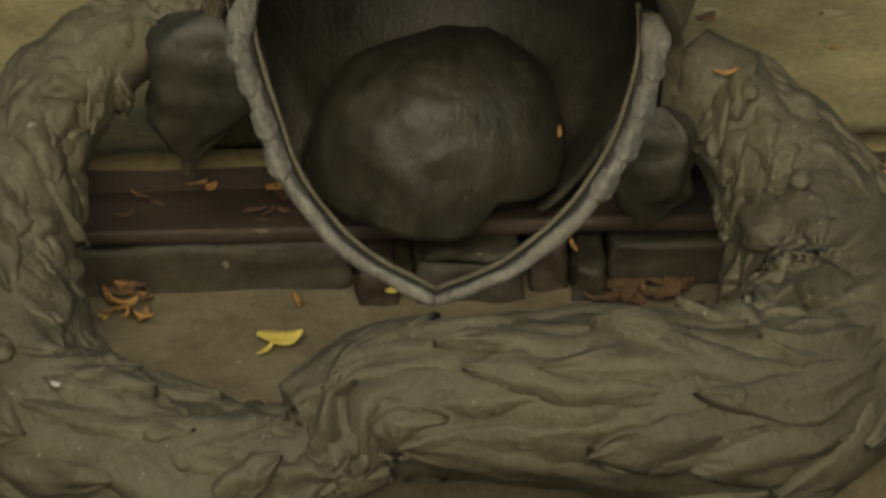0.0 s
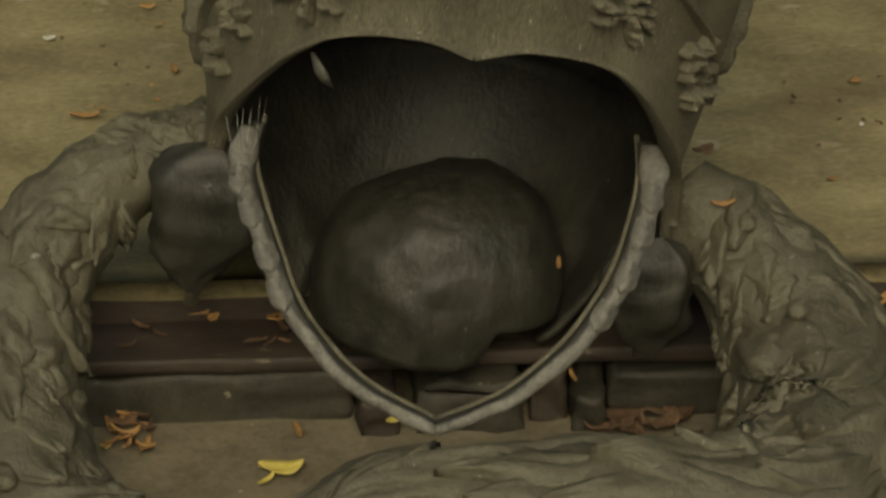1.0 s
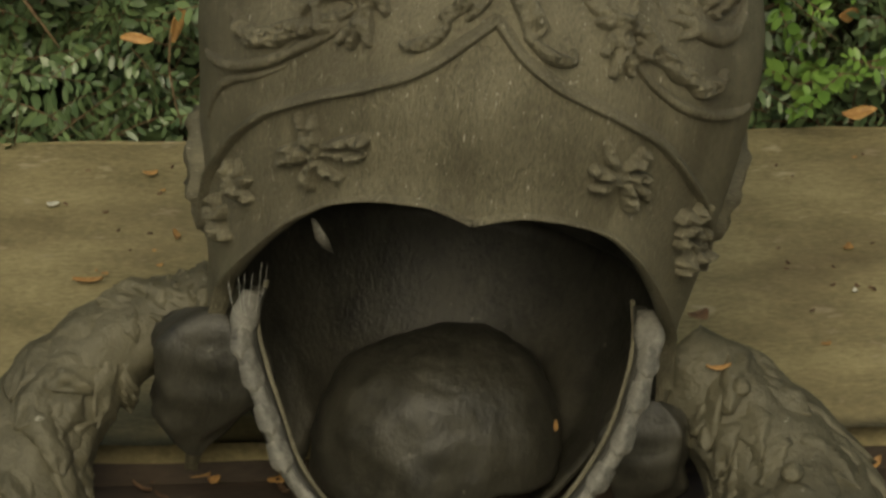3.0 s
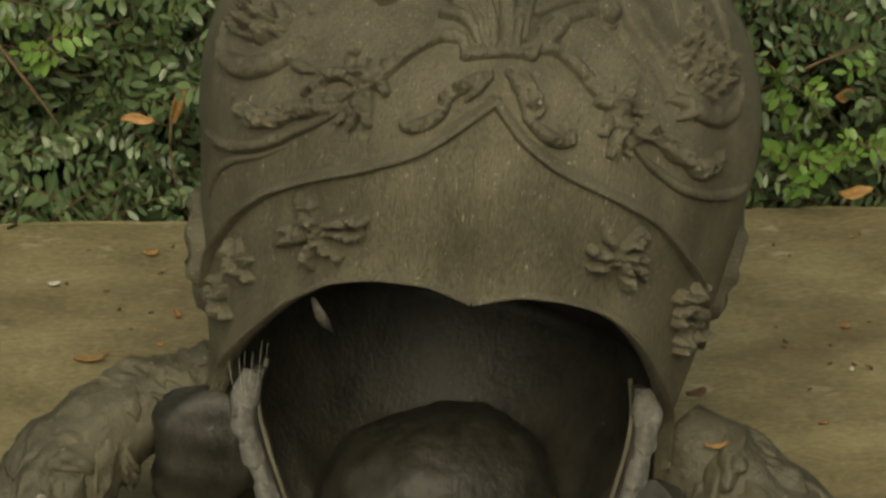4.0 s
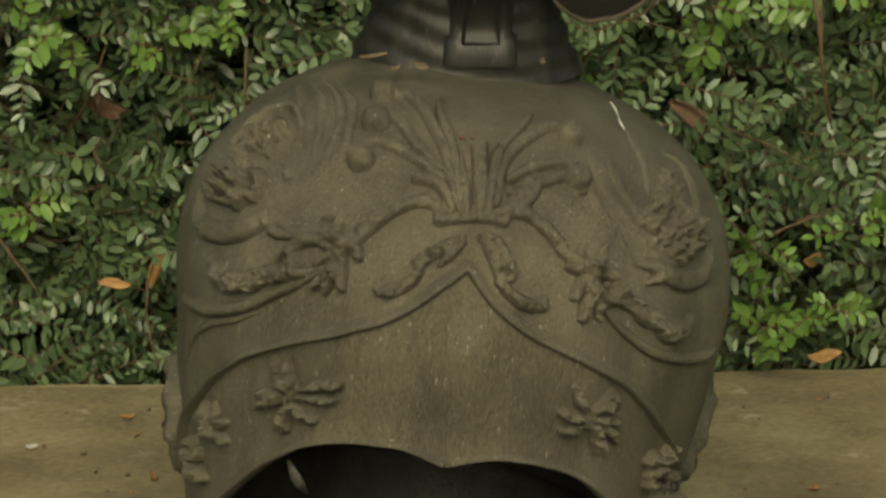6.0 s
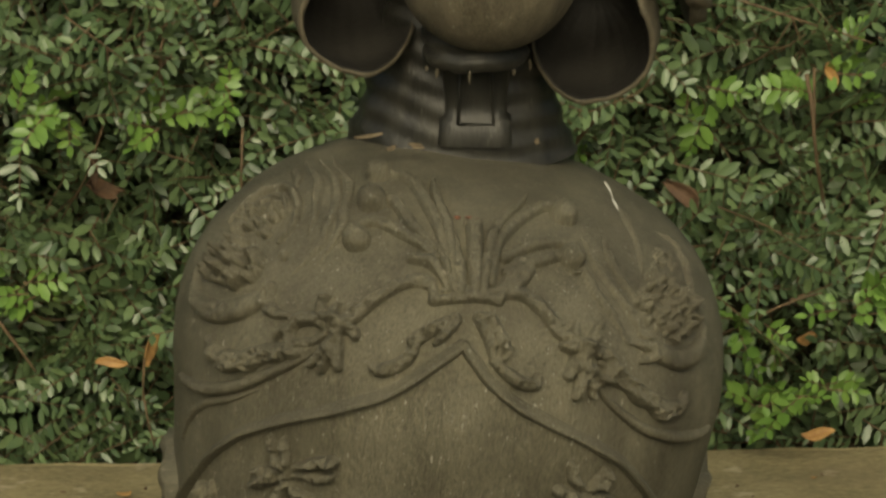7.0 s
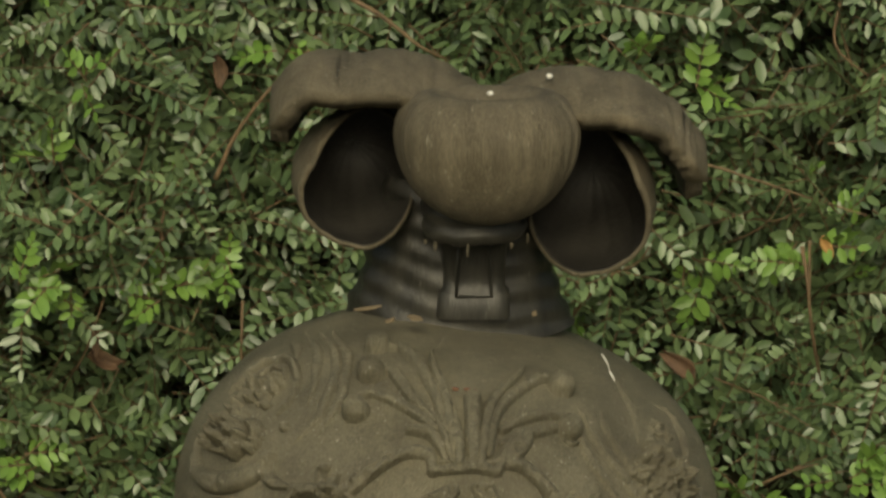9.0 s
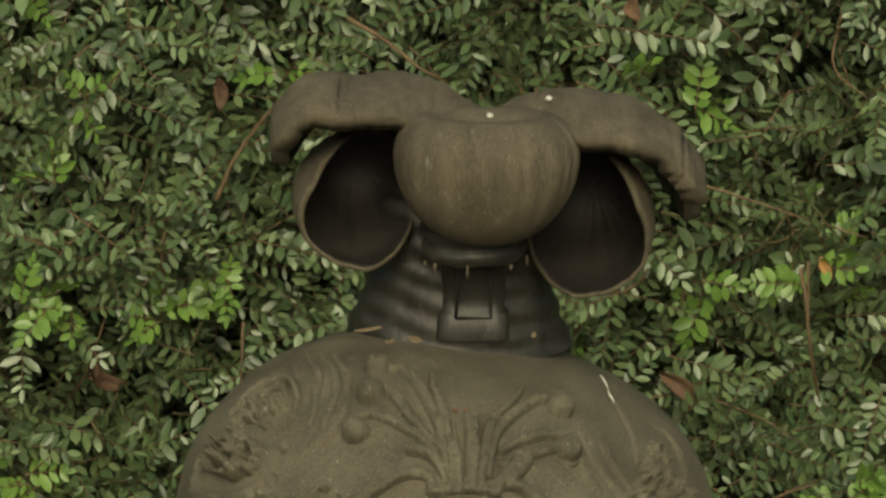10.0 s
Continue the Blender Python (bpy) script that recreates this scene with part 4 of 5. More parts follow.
litter("fallen_leaf", -0.2654, -0.4388, -0.0980, 0.03, 0.014, 30, DRY_BROWN, "crumpled brown leaf on the ledge")
litter("fallen_leaf", -0.2568, -0.4294, -0.0960, 0.03, 0.004, 200, DRY, "thin orange needle on the ledge")
litter("fallen_leaf", -0.2736, -0.4527, -0.0960, 0.026, 0.005, 300, DRY, "thin brown needle on the ledge")
litter("yellow_leaf", -0.2772, -0.4776, -0.0990, 0.008, 0.006, 0, YELLOW, "tiny yellow leaf scrap on the ledge")
litter("yellow_leaf", -0.1062, -0.4379, -0.0370, 0.009, 0.006, 80, YELLOW, "tiny yellow leaf scrap on the sill")
litter("yellow_leaf", -0.0421, -0.5000, -0.0630, 0.014, 0.009, 20, YELLOW, "small yellow leaf behind the strap")
litter("fallen_leaf", -0.2839, -0.3442, -0.0410, 0.025, 0.004, 35, DRY, "pale straw on the sill")
litter("fallen_leaf", -0.2150, -0.3595, -0.0410, 0.035, 0.008, -15, DRY, "brown leaf scrap on the sill")
litter("fallen_leaf", -0.1935, -0.3695, -0.0390, 0.014, 0.01, 60, DRY, "brown leaf scrap on the sill")
litter("fallen_leaf", -0.1411, -0.3726, -0.0370, 0.016, 0.012, 50, DRY, "pale torn leaf on the sill")
litter("fallen_leaf", 0.0882, -0.5000, 0.0768, 0.018, 0.003, 85, DRY, "rust needle caught beside the neck guard")
litter("fallen_leaf", 0.1021, -0.4600, -0.0457, 0.02, 0.003, 100, DRY, "rust needle on the stone blocks")
litter("fallen_leaf", 0.1430, -0.4309, -0.1000, 0.04, 0.02, 10, DRY_BROWN, "brown leaf litter on the ledge")
litter("fallen_leaf", 0.1795, -0.4404, -0.1000, 0.035, 0.018, 70, DRY_BROWN, "brown leaf litter on the ledge")
litter("fallen_leaf", 0.1241, -0.4448, -0.1000, 0.035, 0.016, 140, DRY_BROWN, "brown leaf litter on the ledge")
litter("dry_hedge_leaf", -0.2649, 0.3000, 0.1178, 0.042, 0.017, 60, DRY, "pale orange dead leaf caught in the hedge", 0.2, 80, -60)
litter("dry_hedge_leaf", -0.3018, 0.3000, 0.0998, 0.032, 0.01, 0, DRY, "pale orange dead leaf caught in the hedge", 0.2, 70)
litter("dry_hedge_leaf", -0.1871, 0.3000, 0.5813, 0.035, 0.014, 0, DRY_BROWN, "rust-brown dead leaf caught in the hedge", 0.2, 80, 88)
litter("dry_hedge_leaf", -0.3157, 0.3250, 0.2723, 0.046, 0.02, 40, DRY_BROWN, "large brown dead leaf caught in the hedge", 0.5, 60, 20)
litter("dry_hedge_leaf", -0.3140, 0.3000, 0.3075, 0.04, 0.008, 0, DRY_BROWN, "narrow brown dead leaf caught in the hedge", 0.2, 80, 85)
litter("dry_hedge_leaf", 0.2773, 0.3250, 0.2631, 0.05, 0.018, -50, DRY_BROWN, "large rust-brown dead leaf caught in the hedge", 0.5, 60, 30)
litter("dry_hedge_leaf", 0.2153, 0.3000, 0.6650, 0.025, 0.016, 0, DRY_BROWN, "rust-brown dead leaf caught in the hedge", 0.2, 70, 80)
litter("dry_hedge_leaf", 0.4097, 0.3000, 0.4015, 0.025, 0.01, 0, DRY, "tan dead leaf caught in the hedge", 0.2, 70, 70)
litter("dry_hedge_leaf", 0.4108, 0.3100, 0.0140, 0.035, 0.015, 10, DRY, "orange dead leaf at the hedge foot", 0.2, 30)
litter("dry_hedge_leaf", 0.3942, 0.3000, 0.1238, 0.025, 0.012, 30, DRY, "orange dead leaf caught in the hedge", 0.2, 60)
litter("dry_debris", -0.0343, -0.4500, 0.5788, 0.024, 0.007, 25, DRY_GREY, "grey-brown dry debris on the crown", 0.12)
litter("dry_debris", 0.0036, -0.4500, 0.5709, 0.016, 0.01, -40, DRY_GREY, "grey-brown dry debris on the crown", 0.12)
litter("dry_debris", -0.0165, -0.4500, 0.5690, 0.014, 0.006, 70, DRY_GREY, "grey-brown dry debris on the crown", 0.12)
litter("dry_debris", 0.0975, -0.4500, 0.5747, 0.013, 0.004, 80, DRY_GREY, "curled dry stem on the crown", 0.12)
litter("fallen_leaf", 0.3490, -0.4200, -0.0005, 0.022, 0.012, 30, DRY, "dry curled leaf beside the wreath", 0.5)
litter("fallen_leaf", 0.3343, -0.1901, 0.0020, 0.009, 0.005, 30, DRY, "tiny tan leaf scrap on the slab")
litter("fallen_leaf", -0.3100, -0.0413, 0.0020, 0.006, 0.005, 30, DRY, "tiny dark leaf scrap on the slab")
litter("pale_crumb", 0.3694, -0.0815, 0.0030, 0.007, 0.004, 80, VERDIGRIS, "small pale crumb on the slab")
litter("pale_crumb", -0.2890, -0.7300, -0.0122, 0.007, 0.006, 0, VERDIGRIS, "small pale crumb on the wreath")
litter("fallen_needle", -0.2671, -0.4598, -0.0988, 0.021, 0.0028, 320, DRY_BROWN, "thin rust-brown needle on the ledge", 0.33, 13)
litter("fallen_needle", -0.2737, -0.4760, -0.0994, 0.017, 0.0028, 240, DRY, "thin rust-brown needle on the ledge", 0.32, 10)
litter("fallen_needle", -0.2586, -0.4651, -0.1001, 0.022, 0.0028, 267, DRY, "thin rust-brown needle on the ledge", 0.26, -25)
litter("fallen_needle", -0.2541, -0.4330, -0.0965, 0.021, 0.0028, 154, DRY_BROWN, "thin rust-brown needle on the ledge", 0.41, -8)
litter("fallen_needle", -0.2584, -0.4695, -0.0957, 0.023, 0.0028, 218, DRY, "thin rust-brown needle on the ledge", 0.26, 11)
litter("fallen_needle", -0.2585, -0.4814, -0.0957, 0.015, 0.0028, 69, DRY, "thin rust-brown needle on the ledge", 0.3, -9)
litter("fallen_needle", -0.2425, -0.4539, -0.0972, 0.018, 0.0028, 259, DRY_BROWN, "thin rust-brown needle on the ledge", 0.43, 11)
litter("fallen_needle", -0.2631, -0.4621, -0.0975, 0.025, 0.0028, 349, DRY, "thin rust-brown needle on the ledge", 0.47, -24)
litter("fallen_needle", -0.2442, -0.4845, -0.0970, 0.016, 0.0028, 167, DRY, "thin rust-brown needle on the ledge", 0.49, 11)
litter("fallen_needle", -0.2551, -0.4693, -0.0997, 0.024, 0.0028, 293, DRY_BROWN, "thin rust-brown needle on the ledge", 0.21, -18)
litter("fallen_needle", -0.2719, -0.4769, -0.0951, 0.015, 0.0028, 34, DRY, "thin rust-brown needle on the ledge", 0.26, -16)
litter("fallen_needle", -0.2751, -0.4533, -0.0985, 0.015, 0.0028, 309, DRY, "thin rust-brown needle on the ledge", 0.35, -23)
litter("fallen_needle", -0.2622, -0.4622, -0.0977, 0.025, 0.0028, 142, DRY_BROWN, "thin rust-brown needle on the ledge", 0.3, -23)
litter("fallen_needle", -0.2666, -0.4337, -0.0974, 0.014, 0.0028, 101, DRY, "thin rust-brown needle on the ledge", 0.49, -7)
litter("fallen_needle", -0.2558, -0.4382, -0.1007, 0.024, 0.0028, 160, DRY, "thin rust-brown needle on the ledge", 0.24, -17)
litter("fallen_needle", -0.2451, -0.4507, -0.0982, 0.02, 0.0028, 329, DRY_BROWN, "thin rust-brown needle on the ledge", 0.45, 18)
litter("leaf_litter", 0.1617, -0.4459, -0.0972, 0.02, 0.008, 121, DRY_BROWN, "dark brown rotting leaf on the ledge", 0.47)
litter("leaf_litter", 0.1512, -0.4289, -0.0998, 0.017, 0.012, 296, DRY_BROWN, "dark brown rotting leaf on the ledge", 0.23)
litter("leaf_litter", 0.1449, -0.4444, -0.1005, 0.022, 0.007, 180, DRY_BROWN, "dark brown rotting leaf on the ledge", 0.37)
litter("leaf_litter", 0.1425, -0.4499, -0.0980, 0.012, 0.005, 346, DRY_BROWN, "dark brown rotting leaf on the ledge", 0.11)
litter("leaf_litter", 0.1442, -0.4462, -0.0998, 0.022, 0.006, 94, DRY_BROWN, "dark brown rotting leaf on the ledge", 0.23)
litter("leaf_litter", 0.1443, -0.4447, -0.0998, 0.018, 0.012, 13, DRY_BROWN, "dark brown rotting leaf on the ledge", 0.49)
litter("leaf_litter", 0.1743, -0.4230, -0.0990, 0.022, 0.007, 167, DRY_BROWN, "dark brown rotting leaf on the ledge", 0.17)
litter("leaf_litter", 0.1501, -0.4495, -0.1006, 0.017, 0.007, 114, DRY_BROWN, "dark brown rotting leaf on the ledge", 0.28)
litter("leaf_litter", 0.1901, -0.4249, -0.0997, 0.022, 0.013, 230, DRY_BROWN, "dark brown rotting leaf on the ledge", 0.21)
litter("leaf_litter", 0.1841, -0.4185, -0.0972, 0.017, 0.012, 294, DRY_BROWN, "dark brown rotting leaf on the ledge", 0.17)
litter("leaf_litter", 0.1355, -0.4545, -0.0984, 0.025, 0.007, 66, DRY_BROWN, "dark brown rotting leaf on the ledge", 0.27)
litter("leaf_litter", 0.1575, -0.4566, -0.0991, 0.022, 0.007, 290, DRY_BROWN, "dark brown rotting leaf on the ledge", 0.26)
litter("leaf_litter", 0.1961, -0.4243, -0.1010, 0.027, 0.013, 261, DRY_BROWN, "dark brown rotting leaf on the ledge", 0.27)
litter("leaf_litter", 0.1969, -0.4603, -0.1001, 0.024, 0.012, 339, DRY_BROWN, "dark brown rotting leaf on the ledge", 0.4)
litter("leaf_litter", -0.1357, -0.3814, -0.0420, 0.022, 0.006, 301, DRY_BROWN, "dark brown leaf scrap on the sill", 0.39)
litter("leaf_litter", -0.2665, -0.3602, -0.0420, 0.01, 0.006, 262, DRY_BROWN, "dark brown leaf scrap on the sill", 0.38)
litter("leaf_litter", -0.1450, -0.4058, -0.0420, 0.018, 0.002, 61, DRY_BROWN, "dark brown leaf scrap on the sill", 0.15)
litter("leaf_litter", -0.2369, -0.3892, -0.0420, 0.017, 0.004, 313, DRY_BROWN, "dark brown leaf scrap on the sill", 0.13)
litter("leaf_litter", -0.2621, -0.4103, -0.0420, 0.018, 0.006, 31, DRY_BROWN, "dark brown leaf scrap on the sill", 0.21)
litter("leaf_litter", -0.2532, -0.3803, -0.0420, 0.021, 0.003, 140, DRY_BROWN, "dark brown leaf scrap on the sill", 0.38)
litter("leaf_litter", -0.1590, -0.4005, -0.0420, 0.01, 0.005, 204, DRY_BROWN, "dark brown leaf scrap on the sill", 0.11)
litter("leaf_litter", -0.2430, -0.3619, -0.0420, 0.017, 0.004, 242, DRY_BROWN, "dark brown leaf scrap on the sill", 0.2)
litter("leaf_litter", -0.1568, -0.4028, -0.0420, 0.021, 0.002, 25, DRY_BROWN, "dark brown leaf scrap on the sill", 0.12)
litter("leaf_litter", -0.1332, -0.4027, -0.0420, 0.011, 0.005, 161, DRY_BROWN, "dark brown leaf scrap on the sill", 0.15)
litter("leaf_crumb", 0.3120, -0.0317, 0.0020, 0.0044, 0.0024, 168, DRY_BROWN, "tiny plant crumb on the slab")
litter("leaf_crumb", 0.3277, -0.1222, 0.0020, 0.0053, 0.0021, 235, DRY_BROWN, "tiny plant crumb on the slab")
litter("leaf_crumb", -0.3054, 0.0551, 0.0020, 0.0047, 0.0027, 254, DRY_BROWN, "tiny plant crumb on the slab")
litter("leaf_crumb", 0.3961, 0.0247, 0.0020, 0.004, 0.0031, 355, DRY_BROWN, "tiny plant crumb on the slab")
litter("leaf_crumb", 0.3348, 0.1818, 0.0020, 0.0031, 0.0027, 286, DRY_BROWN, "tiny plant crumb on the slab")
litter("leaf_crumb", 0.3511, -0.0674, 0.0020, 0.0059, 0.0031, 52, DRY_BROWN, "tiny plant crumb on the slab")
litter("leaf_crumb", -0.2910, 0.0107, 0.0020, 0.0032, 0.0022, 50, DRY_BROWN, "tiny plant crumb on the slab")
litter("leaf_crumb", -0.2723, 0.1402, 0.0020, 0.0064, 0.0021, 58, DRY_BROWN, "tiny plant crumb on the slab")
litter("leaf_crumb", 0.3554, -0.0285, 0.0020, 0.0062, 0.0021, 288, DRY_BROWN, "tiny plant crumb on the slab")
litter("leaf_crumb", -0.3185, -0.0351, 0.0020, 0.0032, 0.0026, 288, DRY, "tiny plant crumb on the slab")
litter("leaf_crumb", -0.2750, 0.0482, 0.0020, 0.0048, 0.0034, 201, DRY_BROWN, "tiny plant crumb on the slab")
litter("leaf_crumb", 0.3145, -0.0184, 0.0020, 0.0069, 0.0028, 120, DRY_BROWN, "tiny plant crumb on the slab")
litter("leaf_crumb", 0.3881, -0.0776, 0.0020, 0.006, 0.0033, 264, DRY_BROWN, "tiny plant crumb on the slab")
litter("leaf_crumb", -0.3452, 0.1964, 0.0020, 0.005, 0.003, 357, DRY_BROWN, "tiny plant crumb on the slab")
litter("leaf_crumb", -0.2643, 0.2046, 0.0020, 0.006, 0.0023, 263, DRY_BROWN, "tiny plant crumb on the slab")
litter("leaf_crumb", 0.3731, -0.0691, 0.0020, 0.0064, 0.0032, 299, DRY_BROWN, "tiny plant crumb on the slab")
litter("leaf_crumb", 0.4082, 0.2353, 0.0020, 0.0049, 0.0028, 88, DRY_BROWN, "tiny plant crumb on the slab")
litter("leaf_crumb", -0.3597, 0.1167, 0.0020, 0.0058, 0.0034, 105, DRY_BROWN, "tiny plant crumb on the slab")
litter("leaf_crumb", -0.3205, 0.0975, 0.0020, 0.0059, 0.0037, 204, DRY_BROWN, "tiny plant crumb on the slab")
litter("leaf_crumb", -0.2613, -0.0229, 0.0020, 0.0056, 0.0036, 35, DRY, "tiny plant crumb on the slab")
litter("leaf_crumb", -0.2681, 0.0102, 0.0020, 0.0035, 0.0032, 345, DRY, "tiny plant crumb on the slab")
litter("leaf_crumb", -0.2696, 0.1489, 0.0020, 0.0047, 0.0035, 43, DRY, "tiny plant crumb on the slab")
litter("leaf_crumb", 0.3993, 0.2287, 0.0020, 0.0048, 0.0035, 172, DRY, "tiny plant crumb on the slab")
litter("leaf_crumb", 0.3079, 0.0135, 0.0020, 0.0038, 0.0032, 250, DRY_BROWN, "tiny plant crumb on the slab")
litter("leaf_crumb", 0.3213, 0.2087, 0.0020, 0.0047, 0.0029, 270, DRY_BROWN, "tiny plant crumb on the slab")
litter("leaf_crumb", 0.3851, -0.0722, 0.0020, 0.0045, 0.0029, 339, DRY_BROWN, "tiny plant crumb on the slab")
# ---- hedge ----
hedge = tagged(new("hedge"), "dense hedge of small paired evergreen leaves behind the plinth", "hedge")
hedge.matrix_basis = pose(0, 0.32, -0.34, 0, 0, TURN)
R = np.random.RandomState(5)


def unit_leaf(mat_len, wid):
    """A folded oval leaf along +x, eight corners."""
    st = [(0.0, 0.0), (0.3, 0.46), (0.7, 0.44), (1.0, 0.0)]
    v = [(0, 0, 0)]
    for u, w in st[1:3]:
        dz = -0.10 * (u - 0.5) ** 2 * mat_len
        v += [(u * mat_len, w * wid, 0.1 * wid + dz), (u * mat_len, 0, dz), (u * mat_len, -w * wid, 0.1 * wid + dz)]
    v.append((mat_len, 0, -0.04 * mat_len))
    f = [(0, 2, 1), (0, 3, 2), (1, 2, 5, 4), (2, 3, 6, 5), (4, 5, 7), (5, 6, 7)]
    return np.array(v), f


def frames_of(d, n):
    d = d / np.linalg.norm(d)
    y = np.cross(n, d)
    y /= np.linalg.norm(y) + 1e-9
    return np.stack([d, y, np.cross(d, y)], 1)


def sprig(pairs, length, leaf_len, leaf_wid, seed):
    """A twig along +x with leaves in pairs; leaves and stem apart."""
    rr = np.random.RandomState(seed)
    lv, lf, sv, sf = [], [], [], []
    droop_by = rr.uniform(0.0, 0.35)
    for k in range(pairs):
        u = (k + 0.6) / pairs
        p = np.array([u * length, 0, -droop_by * length * u * u])
        sz = (0.65 + 0.5 * math.sin(math.pi * min(1, u * 0.9 + 0.1))) * rr.uniform(0.7, 1.2)
        for sg in (1, -1):
            ang = math.radians(rr.uniform(48, 72)) * sg
            d = np.array([math.cos(ang), math.sin(ang), rr.uniform(-0.5, 0.45)])
            M = frames_of(d, np.array([rr.normal(0, 0.35), rr.normal(0, 0.35), 1.0]))
            v, f = unit_leaf(leaf_len * sz, leaf_wid * sz)
            b = sum(len(a) for a in lv)
            lv.append(v @ M.T + p)
            lf += [tuple(b + i for i in q) for q in f]
    v, f = unit_leaf(leaf_len * 0.8, leaf_wid * 0.8)
    b = sum(len(a) for a in lv)
    lv.append(v + np.array([length, 0, -droop_by * length]))
    lf += [tuple(b + i for i in q) for q in f]
    for u in (0.0, 0.5, 1.0):
        for j in range(3):
            a = 2 * math.pi * j / 3
            r = 0.0011 * (1.1 - 0.6 * u)
            sv.append((u * length, r * math.cos(a), r * math.sin(a) - droop_by * length * u * u))
    sf = grid_faces(3, 3, True)
    return np.vstack(lv), lf, np.array(sv), sf


KINDS = [sprig(7 + k % 4, 0.07 + 0.011 * (k % 4), 0.0158 + 0.0022 * (k % 3), 0.0068 + 0.0009 * (k % 2), k) for k in range(10)]
SHOOT = [sprig(3 + k % 3, 0.03 + 0.006 * (k % 3), 0.0165, 0.0085, 90 + k) for k in range(5)]
BIG = [sprig(5 + k % 2, 0.09, 0.0235, 0.0098, 50 + k) for k in range(4)]


def scatter(name, count, kinds, mat, label, xr, zr, yr, scale=(0.85, 1.2), face=0.75, bias=None, stem_name=None):
    V, Fc, SV, SF = [], [], [], []
    nb = ns = 0
    for k in range(count):
        lv, lf, sv, sf = kinds[R.randint(len(kinds))]
        x, z = R.uniform(*xr), R.uniform(*zr)
        if bias and not bias(x, z):
            continue
        y = yr[0] + (yr[1] - yr[0]) * R.uniform() ** 1.3
        y += 0.085 * noise.noise(Vector((x * 5, z * 5, 1.0))) + 0.055 * noise.noise(Vector((x * 11, z * 11, 4.0)))
        a = R.uniform(0, 2 * math.pi)
        d = np.array([math.cos(a), -R.uniform(0.0, face), math.sin(a) * 0.8 + 0.15])
        nrm = np.array([R.normal(0, 0.55), -R.uniform(-0.1, 1.0), R.uniform(0.1, 1.0)])
        M = frames_of(d, nrm) * R.uniform(*scale)
        p = np.array([x, y, z])
        V.append(lv @ M.T + p)
        Fc += [tuple(nb + i for i in q) for q in lf]
        nb += len(lv)
        SV.append(sv @ M.T + p)
        SF += [tuple(ns + i for i in q) for q in sf]
        ns += len(sv)
    ob = part(name, mesh_of(name, np.vstack(V), Fc, mat), hedge, label)
    tagged(ob, kind="stuff")
    tagged(part(stem_name or "stem_mass", mesh_of("stem_mass", np.vstack(SV), SF, TWIG), hedge), kind="stuff")


lower = lambda x, z: (not (0.28 < x < 0.44 and 0.36 < z < 0.5) or R.uniform() < 0.22) and (x < 0.12 or z > 1.0 or R.uniform() < 0.66)
scatter("foliage", 8600, KINDS, LEAF, "small glossy dark green leaves", (-0.85, 0.85), (0.28, 1.55), (0.0, 0.3), bias=lower)
scatter("foliage", 1200, BIG, LEAF, "larger dark green leaves", (-0.85, 0.85), (0.3, 1.45), (0.01, 0.24), bias=lambda x, z: lower(x, z) and (x > 0.12 or R.uniform() < 0.3) and (x < 0.16 or z > 0.95 or R.uniform() < 0.55))
scatter("outer_foliage", 1800, KINDS, LEAF, "small dark green leaves", (-1.7, 1.7), (0.0, 1.6), (0.05, 0.3), (1.3, 1.9), bias=lambda x, z: abs(x) > 0.8 or z < 0.3)
scatter("top_foliage", 900, KINDS, LEAF, "small dark green leaves", (-1.7, 1.7), (1.45, 1.62), (0.05, 0.75), (1.3, 1.9))
scatter("young_shoot_mass", 110, SHOOT, LEAF_YOUNG, "fresh yellow-green shoots", (-0.85, 0.85), (0.36, 1.5), (0.02, 0.1), (0.5, 0.9))
for x, z in [(0.329, 0.495), (0.347, 0.486), (0.355, 0.397), (0.383, 0.403), (0.412, 0.403), (0.396, 0.73), (0.391, 0.71), (0.442, 0.525), (0.431, 0.507), (-0.373, 0.716), (-0.346, 0.719), (-0.26, 0.687), (-0.24, 0.69), (-0.178, 0.725), (-0.397, 0.527), (-0.374, 0.514), (0.29, 0.707), (-0.35, 0.838), (0.361, 0.388), (-0.318, 0.929), (0.283, 0.889), (0.222, 0.94), (-0.125, 0.94)]:
    scatter("young_shoot", 3, SHOOT, LEAF_YOUNG, "fresh yellow-green shoot", (x - 0.012, x + 0.012), (z - 0.01, z + 0.01), (-0.04, -0.01), (0.8, 1.25), stem_name="shoot_stem")
# dark block behind the leaves, its colour standing for the hedge's inner shade
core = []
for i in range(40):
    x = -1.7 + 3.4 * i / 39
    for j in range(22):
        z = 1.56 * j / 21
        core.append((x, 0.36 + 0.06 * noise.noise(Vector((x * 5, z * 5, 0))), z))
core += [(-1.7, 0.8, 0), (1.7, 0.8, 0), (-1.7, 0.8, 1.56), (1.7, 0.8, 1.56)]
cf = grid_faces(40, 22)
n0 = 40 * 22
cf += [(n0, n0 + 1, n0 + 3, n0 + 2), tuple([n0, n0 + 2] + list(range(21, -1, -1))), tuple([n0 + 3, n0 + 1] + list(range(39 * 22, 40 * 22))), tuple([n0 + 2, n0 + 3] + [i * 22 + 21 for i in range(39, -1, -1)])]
part("inner_thicket", mesh_of("inner_thicket", core, cf, CORE), hedge, "dark block coloured as shade inside the hedge")
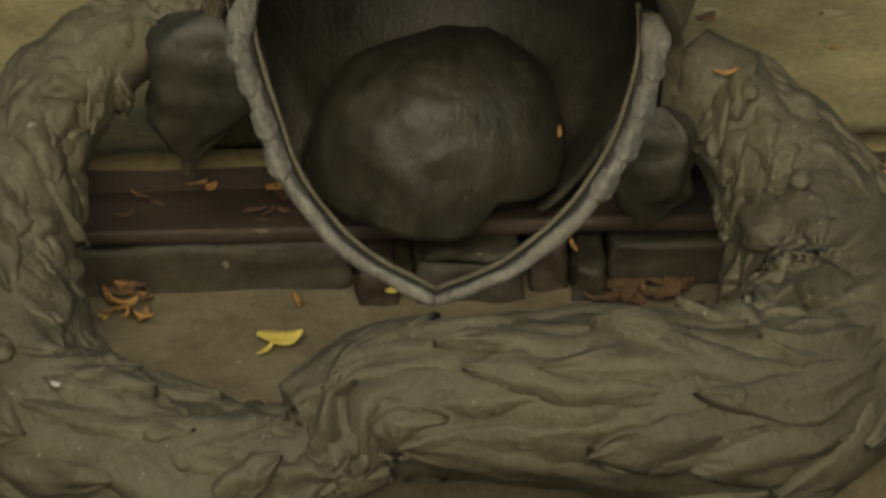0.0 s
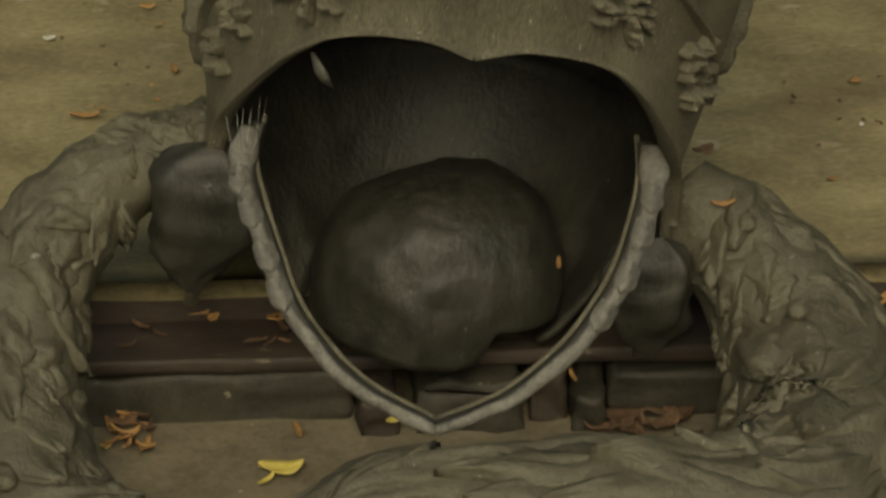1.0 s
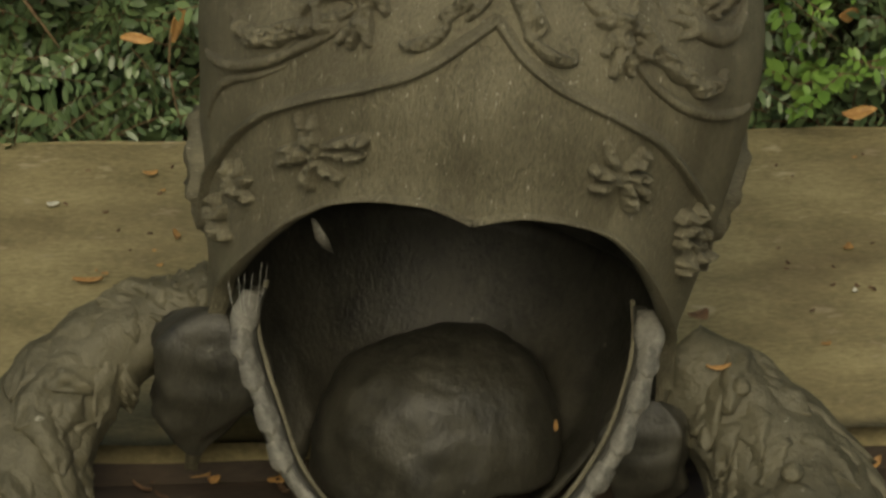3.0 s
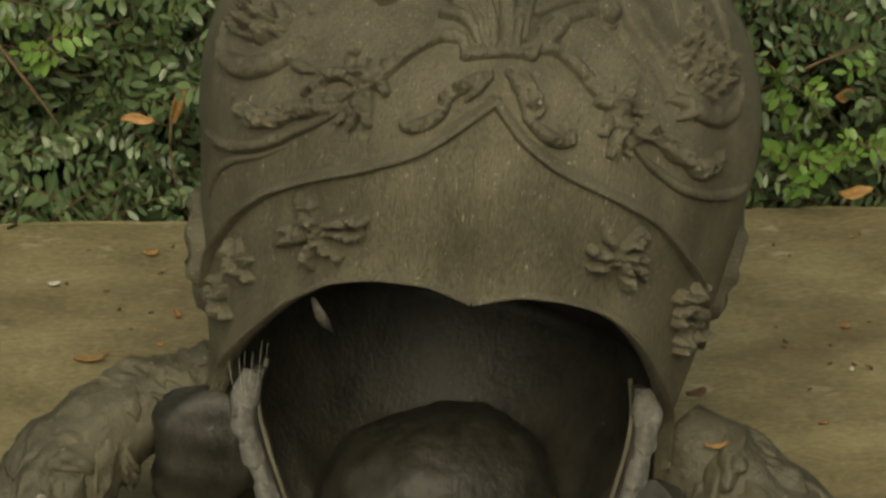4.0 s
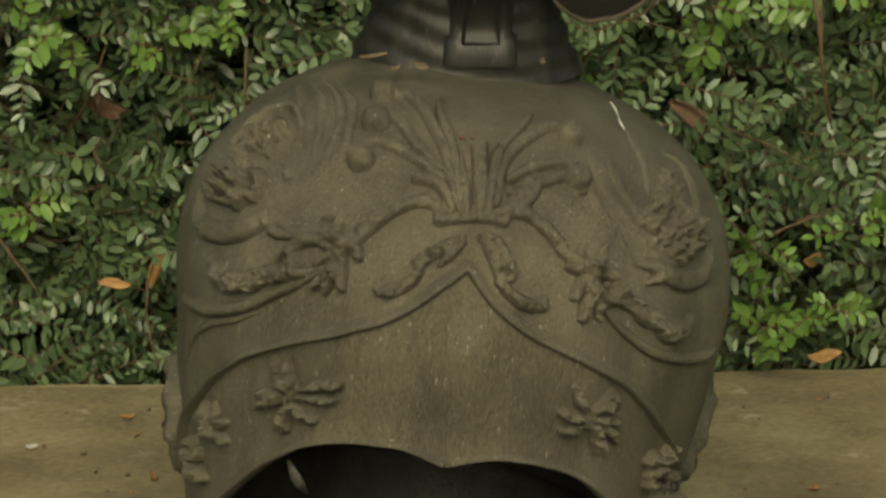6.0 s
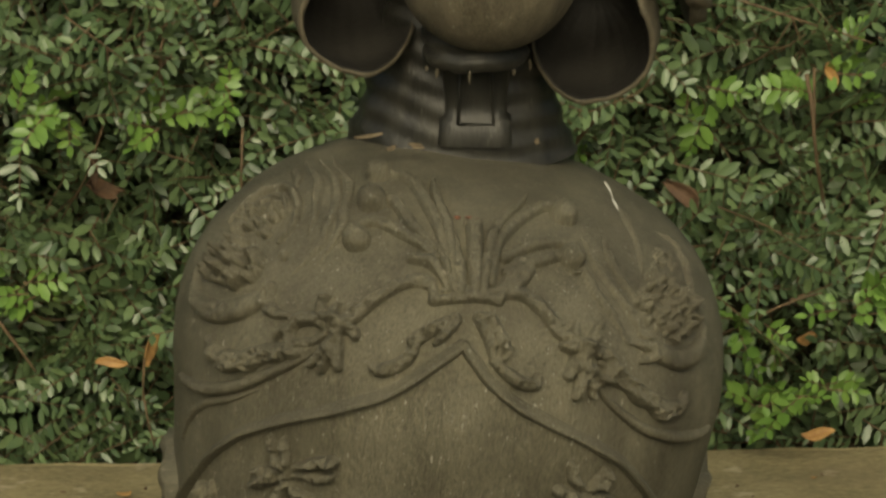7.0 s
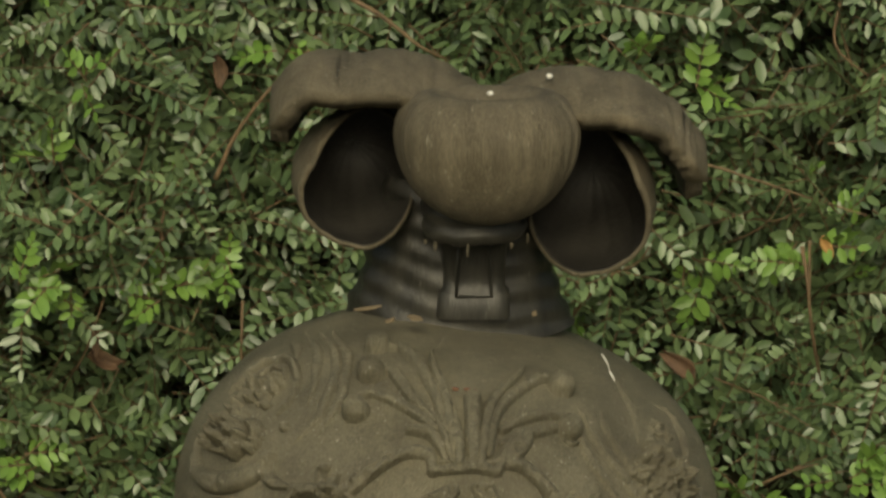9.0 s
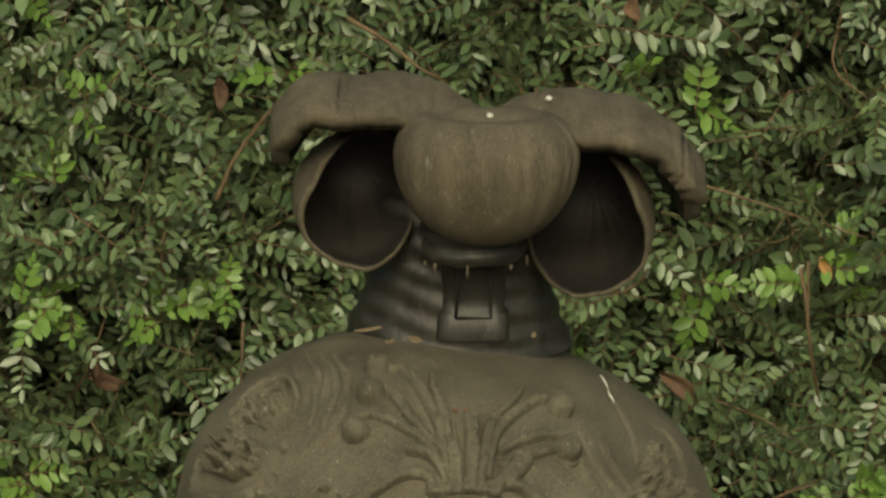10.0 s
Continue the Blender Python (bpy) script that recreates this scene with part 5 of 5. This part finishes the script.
for pts, r in (
    ([(-0.1925, 0.3, 0.4741), (-0.1692, 0.29, 0.5258), (-0.1298, 0.28, 0.5797), (-0.0997, 0.29, 0.6054)], 0.0026),
    ([(0.1608, 0.34, 0.312), (0.1738, 0.32, 0.3364), (0.1872, 0.31, 0.3573)], 0.003),
    ([(0.3865, 0.29, 0.3988), (0.3924, 0.28, 0.3551), (0.4006, 0.29, 0.2988), (0.4171, 0.32, 0.2287)], 0.0024),
    ([(0.2521, 0.31, 0.4916), (0.3121, 0.29, 0.4771), (0.3849, 0.29, 0.4511), (0.4537, 0.3, 0.4249)], 0.0018),
    ([(0.3095, 0.32, 0.1131), (0.3361, 0.28, 0.1433), (0.3667, 0.26, 0.1685), (0.4047, 0.26, 0.1803)], 0.0022),
    ([(-0.2693, 0.28, 0.1166), (-0.2704, 0.28, 0.0747), (-0.2606, 0.28, 0.0203)], 0.0016),
    ([(-0.2455, 0.32, 0.3719), (-0.2462, 0.3, 0.4191), (-0.243, 0.3, 0.4423)], 0.0026),
    ([(-0.0694, 0.3, 0.6593), (-0.0311, 0.29, 0.6392), (0.0072, 0.29, 0.6082), (0.0349, 0.31, 0.589)], 0.0028),
    ([(-0.4064, 0.32, 0.4364), (-0.36, 0.3, 0.4336), (-0.2933, 0.3, 0.4307), (-0.2392, 0.32, 0.413)], 0.002),
    ([(-0.4352, 0.3, 0.1862), (-0.408, 0.29, 0.1484), (-0.3775, 0.3, 0.0968)], 0.0022),
    ([(0.4258, 0.32, 0.6604), (0.4145, 0.3, 0.603), (0.4487, 0.3, 0.5689)], 0.002),
    ([(0.3951, 0.3, 0.402), (0.3954, 0.28, 0.3325), (0.4112, 0.3, 0.2549)], 0.0016),
    ([(-0.1672, 0.32, 0.3424), (-0.1697, 0.3, 0.3016), (-0.1683, 0.32, 0.259)], 0.0018),
):
    line = [(p[0], p[1] - 0.32, p[2] + 0.34) for p in spline(pts, 24)]
    vv, ff = tube(line, [r * (1 - 0.5 * i / 23) for i in range(24)], 6, wob=0.001)
    part("bare_twig", mesh_of("bare_twig", vv, ff, TWIG), hedge)


trng = random.Random(21)
for k in range(46):
    x, z, a = trng.uniform(-0.55, 0.55), trng.uniform(0.42, 1.3), trng.uniform(0.2, 2.9)
    n, y = trng.uniform(0.05, 0.15), trng.uniform(-0.01, 0.05)
    bend = trng.uniform(-0.3, 0.3)
    pts = [(x, y + 0.05, z), (x + 0.5 * n * math.cos(a), y, z + 0.5 * n * math.sin(a)), (x + n * math.cos(a + bend), y - 0.01, z + n * math.sin(a + bend))]
    vv, ff = tube(spline(pts, 12), [trng.uniform(0.0008, 0.0018) * (1 - 0.04 * i) for i in range(12)], 5, wob=0.0008)
    part("bare_twig", mesh_of("bare_twig", vv, ff, TWIG), hedge)

# tall unseen green walls, added all round to cut light from low sky
for n, (x, y, w, d) in enumerate(((0, -7.5, 16, 1.2), (-7.5, -1.5, 1.2, 12), (7.5, -1.5, 1.2, 12), (0, 5.5, 16, 1.2))):
    me = with_mat(box(w, d, 2.9, 0.15, 8, 0.12, 1.3, n), LEAF)
    tagged(new("hedge_wall_" + "abcd"[n], me), "added unseen green wall that blocks the low sky", "hedge wall", kind="structure").matrix_basis = pose(x, y, -0.35)
